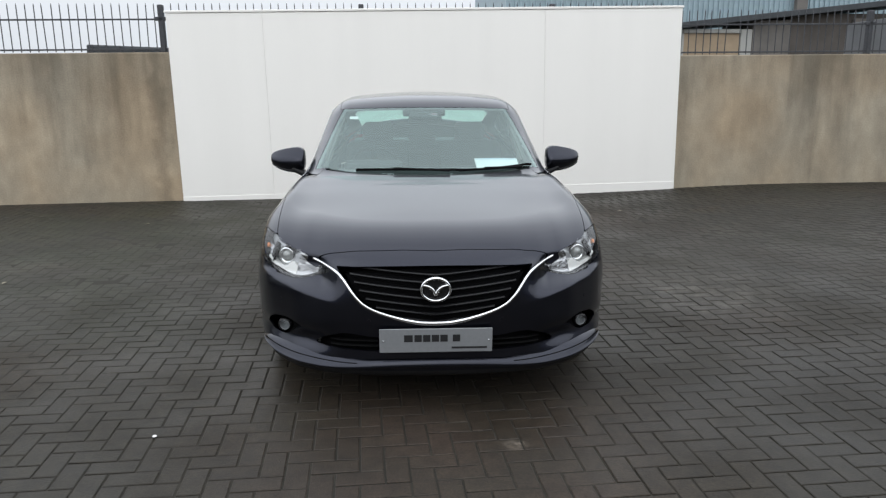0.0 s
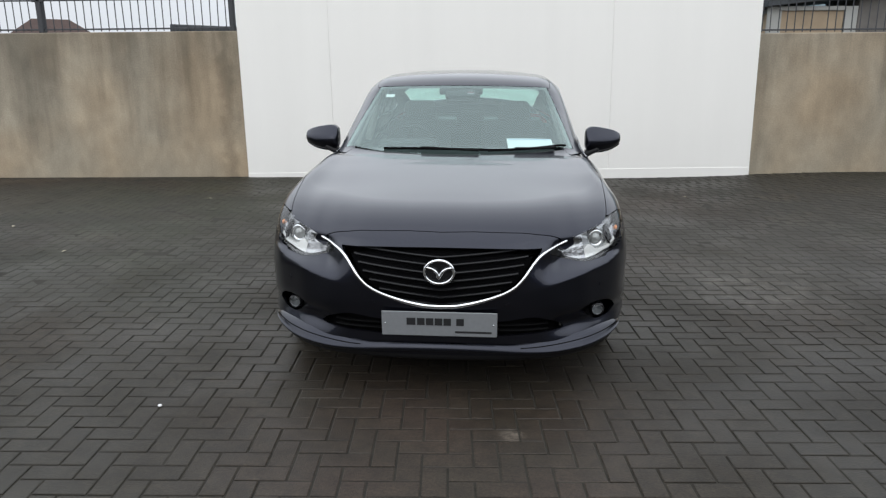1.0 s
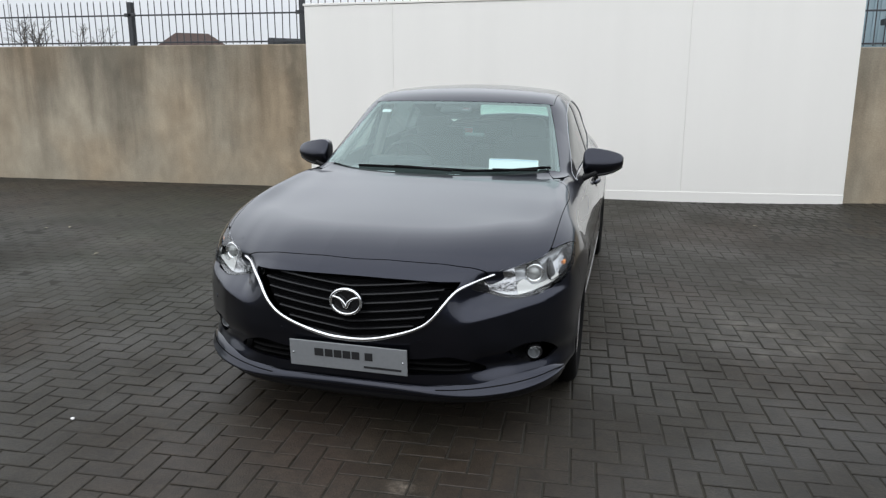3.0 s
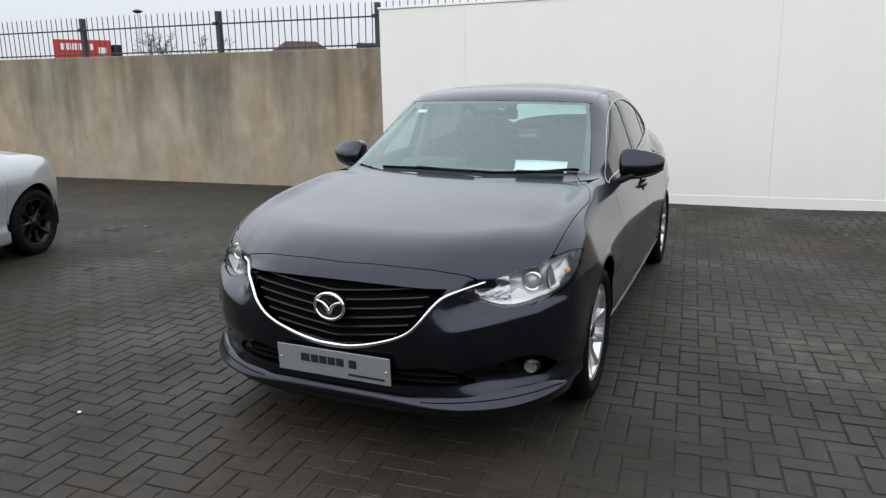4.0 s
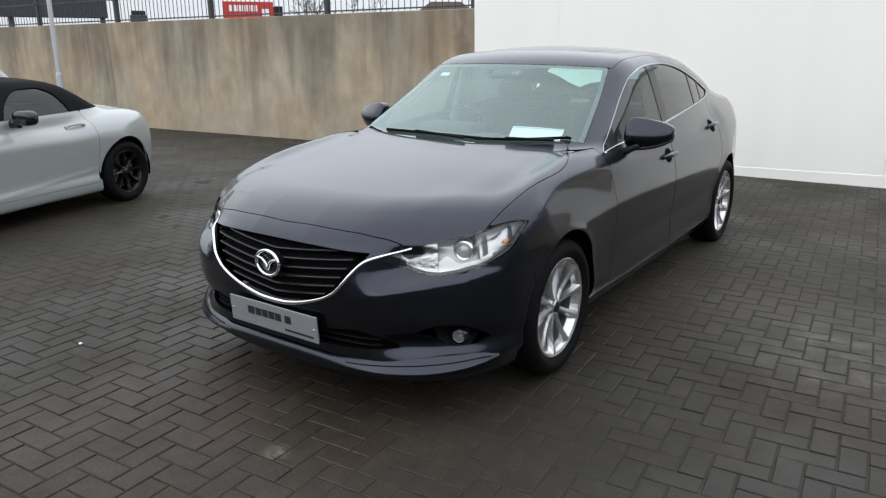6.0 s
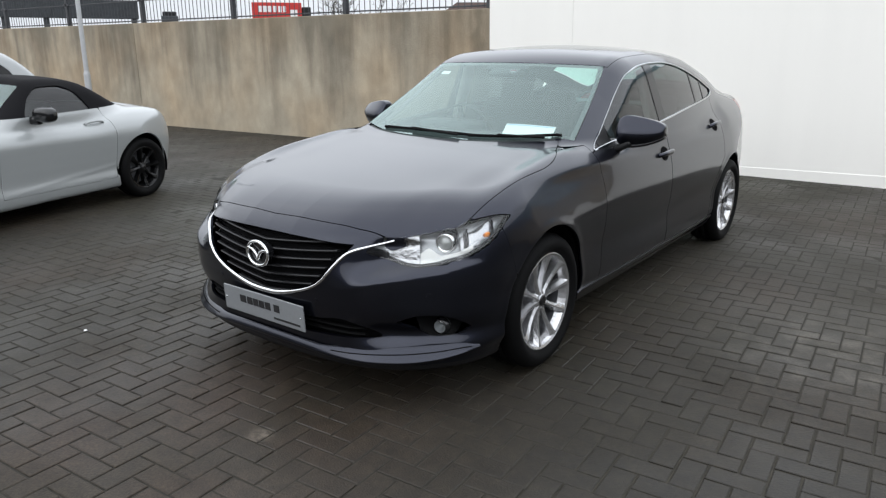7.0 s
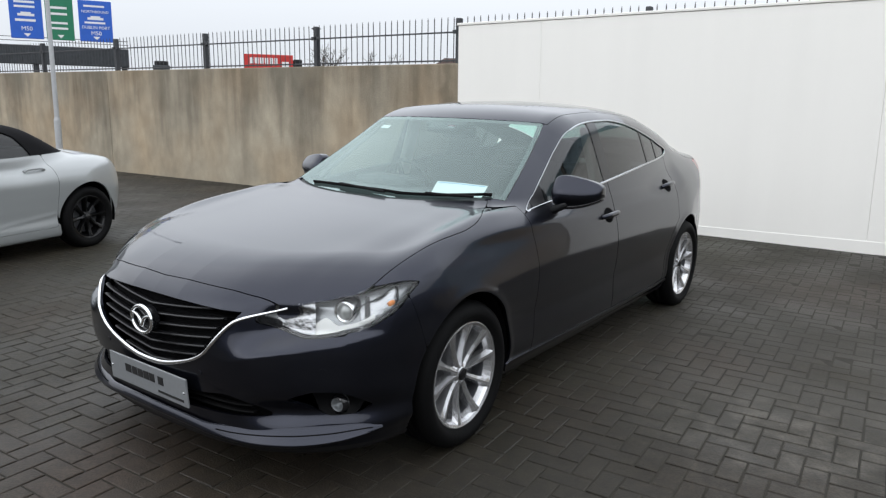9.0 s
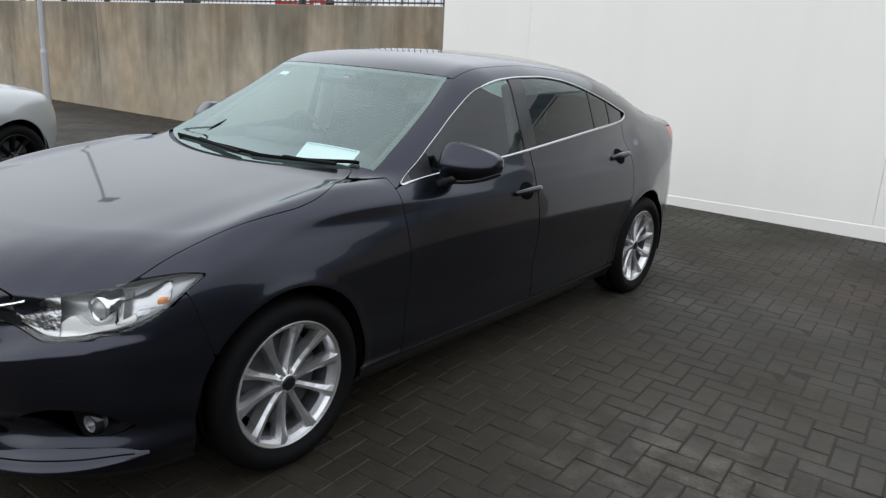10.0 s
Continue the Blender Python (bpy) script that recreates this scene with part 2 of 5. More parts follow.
# ---- smooth curves and car shells ----
def curve(keys):
    """A smooth function through (place, value) keys, without overshoot."""
    a = np.array(keys, float)
    xs, ys = a[:, 0], a[:, 1]
    h, d = np.diff(xs), np.diff(ys) / np.diff(xs)
    m = np.zeros(len(xs))
    m[0], m[-1] = d[0], d[-1]
    for i in range(1, len(xs) - 1):
        if d[i - 1] * d[i] > 0:
            w1, w2 = 2 * h[i] + h[i - 1], h[i] + 2 * h[i - 1]
            m[i] = (w1 + w2) / (w1 / d[i - 1] + w2 / d[i])

    def value(x):
        x = np.clip(np.asarray(x, float), xs[0], xs[-1])
        i = np.clip(np.searchsorted(xs, x) - 1, 0, len(h) - 1)
        t = (x - xs[i]) / h[i]
        return ((1 + 2 * t) * (1 - t) ** 2 * ys[i] + t * (1 - t) ** 2 * h[i] * m[i]
                + t * t * (3 - 2 * t) * ys[i + 1] + t * t * (t - 1) * h[i] * m[i + 1])
    return value


def smax(a, b, k):
    h = np.maximum(k - np.abs(a - b), 0) / k
    return np.maximum(a, b) + h * h * k / 4


def smin(a, b, k):
    return -smax(-a, -b, k)


def rounded(t):
    t = np.clip(t, 0, 1)
    return t * t * (3 - 2 * t)


def bump(x, middle, width):
    return np.exp(-((x - middle) / width) ** 2)


def saloon_shape():
    """The saloon's outer skin: negative inside. x across, y to the rear from the front axle, z up."""
    width = curve([(-1, .90), (-.6, .930), (-.3, .930), (0, .927), (.5, .914), (1.2, .915), (2, .914), (2.8, .907), (3.2, .880), (3.5, .83), (3.9, .745)])
    inset = curve([(.15, .08), (.22, .05), (.28, .018), (.34, .012), (.45, .016), (.56, .004), (.66, .0), (.76, .011), (.86, .037), (.96, .085), (1.1, .17)])
    hood = curve([(-1.1, .735), (-.95, .775), (-.87, .806), (-.7, .848), (-.5, .881), (-.2, .922), (.1, .961), (.35, .992), (.6, 1.004), (.8, 1.008), (2.6, 1.03), (2.9, 1.097), (3.2, 1.128), (3.5, 1.134), (3.9, 1.108)])
    drop = curve([(-1, .012), (-.6, .034), (-.3, .056), (0, .042), (.3, .040), (.6, .055), (1.5, .07), (2.8, .12), (3.2, .15), (3.9, .15)])
    plan = curve([(0, 0), (.15, .003), (.3, .013), (.5, .05), (.65, .125), (.75, .215), (.83, .30), (.89, .375), (.93, .44), (1.0, .72)])
    socket = curve([(.38, 0), (.45, .020), (.5, .060), (.55, .098), (.6, .10), (.7, .07), (.8, .03), (.88, 0)])
    brow = curve([(.15, 0), (.35, .022), (.5, .062), (.6, .078), (.7, .062), (.8, .03), (.88, 0)])
    ledge = curve([(.4, .51), (.444, .522), (.61, .563), (.70, .580), (.77, .590), (.83, .612), (.9, .62)])
    spread = curve([(.2, 1.0), (.3, 1.0), (.5, 1.02), (.8, 1.07)])
    nose = curve([(.1, .09), (.165, .05), (.22, .035), (.285, .035), (.32, .032), (.38, .022), (.46, .010), (.56, .005), (.66, .02), (.72, .04), (.78, .085), (.84, .16), (.95, .4)])
    tail_plan = curve([(0, 0), (.3, .03), (.5, .09), (.65, .20), (.75, .34), (.83, .52), (.9, .85), (1, 1.4)])
    tail = curve([(.15, .12), (.25, .05), (.45, 0), (.6, 0), (.75, .03), (.9, .05), (1.05, .04), (1.15, .06)])
    roof = curve([(.6, 1.30), (.9, 1.37), (1.1, 1.405), (1.35, 1.433), (1.7, 1.45), (2.0, 1.447), (2.35, 1.425), (2.65, 1.374), (2.9, 1.322), (3.1, 1.265), (3.3, 1.206), (3.5, 1.112), (3.8, .93)])

    def value(x, y, z):
        x = np.abs(x)
        side = x - (width(y) - inset(z - .02 * bump(y, .1, .6)) + .006 * bump(y, 0, .42) * bump(z, .60, .16) + .012 * bump(y, 2.83, .45) * bump(z, .62, .18))
        for axle in (-.03, 2.835):
            side = side - .0045 * bump(np.hypot(y - axle, z - .316), .376, .024)
        side = side + .042 * rounded((z - .64) / .26) * bump(y, .04, .48)
        side = side - .011 * bump(z, .900, .036) * bump(y, .34, .34)
        side = side - .007 * bump(z, .245, .022) * rounded((y - .3) / .2) * rounded((2.5 - y) / .2)
        top = z - (hood(y) - drop(y) * (x / .85) ** 2 + .026 * bump(x, .80, .085) * bump(y, .10, .62) + .004 * bump(x, .60, .10) * rounded((y + .75) / .4))
        front = -.952 + plan(x * spread(z)) + nose(z - .05 * (x / .85) ** 2 * np.clip((.5 - z) / .2, 0, 1)) - y
        front = front + .042 * rounded((x - .42) / .2) * bump(z, .335, .048)
        deep = rounded((z - .685) / .05)
        front = front + (socket(x) * (1 - deep) + brow(x) * deep) * rounded((z - ledge(x)) / (.640 - ledge(x)))
        back = y - (3.885 - tail_plan(x) - tail(z - .02))
        low = smax(smax(side, top * .93, .07), front * .85, .13)
        low = smax(smax(low, back * .9, .06), .163 - z, .03)
        glass = (.36 + .10 * (x / .63) ** 2 + 1.83 * (z - 1.0) - .10 * (z - 1.0) * (z - 1.42) * 4 - y) / 2.08
        flank = (x - (.846 - .385 * (z - .95) - .06 * (np.maximum(1.5 - y, 0) / .9) ** 2 - .062 * (np.maximum(y - 1.5, 0) / 1.2) ** 2 - .02 * np.maximum(y - 2.3, 0) ** 2 - 5.5 * np.maximum(.95 - z, 0) ** 2)) * .94
        crown = rounded((y - 1.0) / .6)
        cab = smax(smax(z - (roof(y) + .020 + .006 * crown - (.08 + .02 * crown + .10 * np.maximum(y - 1.7, 0)) * x * x - .04 * x ** 4), glass, .05), flank, .12)
        cab = np.maximum(np.maximum(cab, .78 - z), y - 3.62)
        return smin(low, cab, .035 + .07 * rounded((y - 2.1) / .6))
    return value


def roadster_shape():
    """A small two-seater with a folding top."""
    width = curve([(-.8, .76), (-.4, .83), (0, .855), (.6, .835), (1.2, .84), (1.8, .86), (2.31, .865), (2.7, .82), (3.1, .70)])
    inset = curve([(.12, .10), (.20, .045), (.28, .032), (.34, .040), (.46, .026), (.58, .010), (.68, 0), (.77, .016), (.84, .05), (.92, .14)])
    deck = curve([(-.85, .56), (-.6, .68), (-.2, .78), (.2, .84), (.6, .875), (1.6, .875), (2.1, .925), (2.5, .93), (2.8, .89), (3.1, .80)])
    plan = curve([(0, 0), (.4, .06), (.6, .17), (.75, .35), (.85, .7), (.95, 1.3)])
    roof = curve([(.5, 1.1), (.85, 1.19), (1.1, 1.225), (1.45, 1.235), (1.7, 1.222), (1.87, 1.185), (2.02, 1.12), (2.17, 1.04), (2.32, .96), (2.6, .80)])

    def value(x, y, z):
        x = np.abs(x)
        side = x - (width(y) - inset(z) + .015 * bump(y, 0, .4) * bump(z, .62, .15) + .02 * bump(y, 2.31, .45) * bump(z, .64, .16) + .004 * bump(z - .30 - .09 * (y - 1.0), 0, .02) * rounded((y - .7) / .4) * rounded((1.98 - y) / .1))
        top = z - (deck(y) - .09 * (x / .8) ** 2 + .02 * bump(x, .68, .13) * bump(y, 2.3, .4) + .02 * bump(x, .65, .13) * bump(y, 0, .4))
        low = smax(side, top, .12)
        low = smax(smax(low, -.82 + plan(x) + .5 * (z - .45) ** 2 - y, .1), y - (3.08 - plan(x * .97) - .9 * (z - .55) ** 2), .1)
        low = smax(low, .15 - z, .03)
        glass = (.82 + .2 * x * x + 1.25 * (z - .88) - y) / 1.6
        flank = x - (.745 - .40 * (z - .86) - .20 * np.maximum(y - 1.5, 0) ** 2 - 6 * np.maximum(.90 - z, 0) ** 2)
        cab = smax(smax(z - (roof(y) - .12 * x * x), glass, .05), flank, .12)
        cab = np.maximum(np.maximum(cab, .70 - z), y - 2.6)
        return smin(low, cab, .07)
    return value


def hatchback_shape():
    """A plain five-door hatchback."""
    width = curve([(-.8, .76), (-.3, .86), (0, .875), (1.3, .885), (2.55, .88), (3.0, .82), (3.3, .76)])
    inset = curve([(.15, .08), (.3, .01), (.65, 0), (.85, .02), (.98, .08), (1.1, .16)])
    deck = curve([(-.85, .65), (-.6, .78), (-.2, .88), (.4, .99), (1.0, 1.0), (3.2, 1.0)])
    plan = curve([(0, 0), (.4, .05), (.65, .16), (.8, .35), (.88, .7), (1, 1.3)])
    roof = curve([(.5, 1.37), (.9, 1.48), (1.3, 1.545), (1.8, 1.555), (2.3, 1.54), (2.7, 1.47), (2.95, 1.33), (3.15, 1.13), (3.3, .9)])

    def value(x, y, z):
        x = np.abs(x)
        low = smax(x - (width(y) - inset(z)), z - (deck(y) - .09 * (x / .8) ** 2), .1)
        low = smax(smax(low, -.84 + plan(x) + .5 * (z - .5) ** 2 - y, .08), y - (3.22 - plan(x) - .2 * (z - .55) ** 2), .08)
        low = smax(low, .17 - z, .03)
        glass = (.25 + .15 * x * x + 1.7 * (z - 1.0) - y) / 1.97
        flank = x - (.82 - .36 * (z - .95) - .05 * np.maximum(y - 1.5, 0) ** 2 - 5 * np.maximum(.97 - z, 0) ** 2)
        cab = smax(smax(z - (roof(y) - .09 * x * x), glass, .06), flank, .12)
        cab = np.maximum(np.maximum(cab, .8 - z), y - 3.2)
        return smin(low, cab, .03)
    return value

# ---- mesh helpers ----


def mesh_ob(name, verts, faces, mat, parent=None, label="", normals=None, smooth=False):
    me = bpy.data.meshes.new(name)
    me.from_pydata([tuple(map(float, v)) for v in verts], [], [tuple(map(int, f)) for f in faces])
    if smooth or normals is not None:
        me.polygons.foreach_set("use_smooth", [True] * len(me.polygons))
    me.update()
    if normals is not None:
        me.normals_split_custom_set_from_vertices([tuple(map(float, v)) for v in normals])
    me.materials.append(mat)
    ob = new(name, me)
    if parent is not None:
        ob.parent = parent
    if label:
        tagged(ob, label)
    return ob


def part(name, bm, mat, parent, label="", smooth=False):
    me = bpy.data.meshes.new(name)
    bm.to_mesh(me)
    bm.free()
    if smooth:
        me.polygons.foreach_set("use_smooth", [True] * len(me.polygons))
    me.materials.append(mat)
    ob = new(name, me)
    if parent is not None:
        ob.parent = parent
    if label:
        tagged(ob, label)
    return ob


def thing(name, label, category, m=None, group="", kind=""):
    ob = tagged(new(name), label, category, group, kind)
    ob.matrix_world = m or Matrix()
    return ob


def block(bm, size, at=(0, 0, 0), bevel=0.0, turn=None, segments=2):
    """Adds a box with rounded edges."""
    made = bmesh.ops.create_cube(bm, size=1)["verts"]
    m = Matrix.Translation(at) @ (turn or Matrix()) @ Matrix.Diagonal((*size, 1))
    bmesh.ops.transform(bm, matrix=m, verts=made)
    if bevel:
        edges = list({e for v in made for e in v.link_edges})
        bmesh.ops.bevel(bm, geom=edges, offset=bevel, segments=segments, affect="EDGES", profile=.5)
    return bm


def rod(bm, a, b, r0, r1=None, sides=12):
    """Adds a capped round bar from a to b."""
    a, b = Vector(a), Vector(b)
    m = Matrix.Translation((a + b) / 2) @ (b - a).to_track_quat("Z", "Y").to_matrix().to_4x4()
    bmesh.ops.create_cone(bm, cap_ends=True, segments=sides, radius1=r0, radius2=r0 if r1 is None else r1, depth=(b - a).length, matrix=m)
    return bm


def lathe(profile, sides=48):
    """Verts and faces of a profile (radius, x) turned round the x axis."""
    k = len(profile)
    verts = [(x, r * math.cos(2 * math.pi * i / sides), r * math.sin(2 * math.pi * i / sides)) for i in range(sides) for r, x in profile]
    faces = [(i * k + j, i * k + j + 1, (i + 1) % sides * k + j + 1, (i + 1) % sides * k + j) for i in range(sides) for j in range(k - 1)]
    return verts, faces


def ribbon(path, normals, wide, high, closed=False):
    """Verts and faces of a rounded strip laid along path on a surface with those normals."""
    p, n = np.array(path, float), np.array(normals, float)
    if closed:
        t = np.roll(p, -1, 0) - np.roll(p, 1, 0)
    else:
        t = np.gradient(p, axis=0)
    t /= np.linalg.norm(t, axis=1, keepdims=True) + 1e-9
    n /= np.linalg.norm(n, axis=1, keepdims=True) + 1e-9
    b = np.cross(t, n)
    b /= np.linalg.norm(b, axis=1, keepdims=True) + 1e-9
    wide = np.broadcast_to(np.asarray(wide, float).reshape(-1, 1), (len(p), 1))
    ring = [(-.5, -.4), (-.5, .25), (-.32, .8), (0, 1), (.32, .8), (.5, .25), (.5, -.4)]
    verts = np.stack([p + b * wide * u + n * high * v for u, v in ring], 1).reshape(-1, 3)
    k, m = len(ring), len(p)
    faces = [(i * k + j, i * k + (j + 1) % k, (i + 1) % m * k + (j + 1) % k, (i + 1) % m * k + j) for i in range(m if closed else m - 1) for j in range(k)]
    if not closed:
        faces += [tuple(range(k))[::-1], tuple(range((m - 1) * k, m * k))]
    return verts, faces


# ---- ground ----
SLOPE = .062
WALL_Y = 6.06
WALL_TURN = math.degrees(math.atan(SLOPE))


def wall_at(x, off=0.0):
    return WALL_Y + SLOPE * x + off


def rise(x, y):
    """The yard climbs a little towards the wall on the high side."""
    s = np.clip((x - 1.5) / 4, 0, 1)
    w = np.clip((y - 1.0) / 5, 0, 1)
    return .10 * s * s * (3 - 2 * s) * w * w * (3 - 2 * w) + .0095 * np.minimum(x + 2.2, 0) - .022 * np.exp(-((x - .2) / 1.7) ** 2 - (y / .85) ** 2)


def ground_sheet():
    lines = lambda lo, hi, a, b: np.r_[-np.geomspace(-lo, -a, 14)[:-1] if a < 0 else [], np.linspace(a, b, 110), np.geomspace(b, hi, 14)[1:]]
    xs, ys = lines(-900, 900, -20, 12), lines(-900, 900, -12, 8)
    gx, gy = np.meshgrid(xs, ys)
    fade = np.clip(1 - (np.abs(gx) - 16) / 20, 0, 1) * np.clip(1 - (gy - 7) / 10, 0, 1)
    silt = np.clip((gy - .2) / 2.2, 0, 1) + np.clip((-1.8 - gx) / 1.6, 0, 1) * np.clip((gy + 1.6) / 2, 0, 1)
    z = rise(gx, gy) * fade - .0044 + .0028 * np.clip(silt, 0, 1)
    k = len(xs)
    faces = [(j * k + i, j * k + i + 1, (j + 1) * k + i + 1, (j + 1) * k + i) for j in range(len(ys) - 1) for i in range(k - 1)]
    return mesh_ob("ground", np.c_[gx.ravel(), gy.ravel(), z.ravel()], faces, JOINT, smooth=True)


ground = tagged(ground_sheet(), "dark sandy ground below the paving", "ground", kind="structure")

# ---- back wall, boards and railing ----
WALL_TOP = 1.95
STEP_AT, STEP_DOWN = 3.5, .10
W = pose(0, WALL_Y, 0, 0, 0, WALL_TURN) @ pose(0, 0, .05, 0, -.6, 0)


def back_wall():
    """A long cast wall with a thin weathered coping edge and two cast joints."""
    bm = bmesh.new()
    cuts = [-30, -19, -11.5, STEP_AT, 9, 16]
    for a, b in zip(cuts, cuts[1:]):
        top = WALL_TOP - (STEP_DOWN if a >= STEP_AT else 0)
        block(bm, (b - a - .012, .24, top + .3), ((a + b) / 2, .12, (top - .3) / 2), .012)
    block(bm, (46, .2, WALL_TOP), (-7, .13, (WALL_TOP - .6) / 2), 0)
    ob = part("wall_back", bm, CONCRETE, None)
    ob.matrix_world = W
    return tagged(ob, "tall streaked concrete retaining wall round the yard", "wall", kind="structure")


back_wall()


def railing():
    """Pales, posts and two rails; past the boards the wall and its railing stand lower."""
    ob = thing("railing", "grey steel railing with pointed pales on the wall", "railing", W)
    base = lambda x: WALL_TOP - (STEP_DOWN if x > STEP_AT else 0)

    def row(name, bm, places):
        mesh = None
        for x, y, z, lean in places:
            if mesh is None:
                o = part(name, bm, GALV, ob)
                mesh = o.data
            else:
                o = new(name, mesh)
                o.parent = ob
            o.location = (x, y, z)
            o.rotation_euler = (0, lean, 0)
    pale = bmesh.new()
    block(pale, (.012, .012, .58), (0, 0, .29), .003, segments=1)
    bmesh.ops.create_cone(pale, cap_ends=True, segments=4, radius1=.0085, radius2=.001, depth=.04, matrix=Matrix.Translation((0, 0, .60)) @ Matrix.Rotation(math.pi / 4, 4, "Z"))
    xs = [-19.6 + i * .108 for i in range(272)]
    row("pale", pale, [(x, .13, base(x) + .015, random.gauss(0, .008)) for x in xs if abs((x + 3.42) / 2.63 - round((x + 3.42) / 2.63)) * 2.63 > .05])
    post = bmesh.new()
    block(post, (.07, .09, .61), (0, 0, .305), .012)
    block(post, (.17, .03, .05), (0, -.03, .43), .006)
    row("post", post, [(x, .13, base(x), 0) for x in [-3.42 + i * 2.63 for i in range(-6, 3)] + [6.55]])
    for a, b in ((-19.7, STEP_AT), (STEP_AT, 9.8)):
        for z in (.045, .425):
            bm = bmesh.new()
            block(bm, (b - a, .012, .022), ((a + b) / 2, .115, base((a + b) / 2) + z), .003)
            part("rail", bm, GALV, ob)
    return ob


railing()


def boards():
    """Sheets fixed side by side on the wall, with a cap strip, a skirting strip and thin open joints."""
    left, right, top = -3.30, 3.66, 2.47
    ob = thing("white_boards", "row of white painted boards fixed to the wall", "board", pose(0, WALL_Y, 0, 0, 0, WALL_TURN) @ pose(-3.28, 0, 0, 0, -1.0, 0) @ pose(3.28, 0, 0))
    joints = [left, -2.07, 1.72, right]
    for a, b in zip(joints, joints[1:]):
        bm = bmesh.new()
        block(bm, (b - a - .0016, .05, top - .05), ((a + b) / 2, -.035, .03 + (top - .05) / 2), .003)
        part("board", bm, BOARD, ob)
    bm = bmesh.new()
    block(bm, (right - left + .03, .075, .03), ((left + right) / 2, -.035, top), .005)
    part("cap_strip", bm, BOARD, ob)
    bm = bmesh.new()
    block(bm, (right - left, .058, .14), ((left + right) / 2, -.036, -.025), .004)
    part("skirting_strip", bm, BOARD, ob)
    return ob


boards()


def closing_walls():
    """Plain dark unseen walls, added behind the camera and on the far side of the saloon to close the yard and shape
    the paint's reflections.
    """
    for name, size, at in (("wall_south", (34, .3, 3.0), (-4, -13, 1.5)), ("wall_east", (.3, 26.8, 3.0), (10.6, .55, 1.5))):
        bm = bmesh.new()
        block(bm, size, at, .01)
        tagged(part(name, bm, CLADDING, None), "plain dark grey wall, unseen, added to close the yard and shape reflections", "wall", kind="structure")


closing_walls()

# ---- cars: skin and panels ----


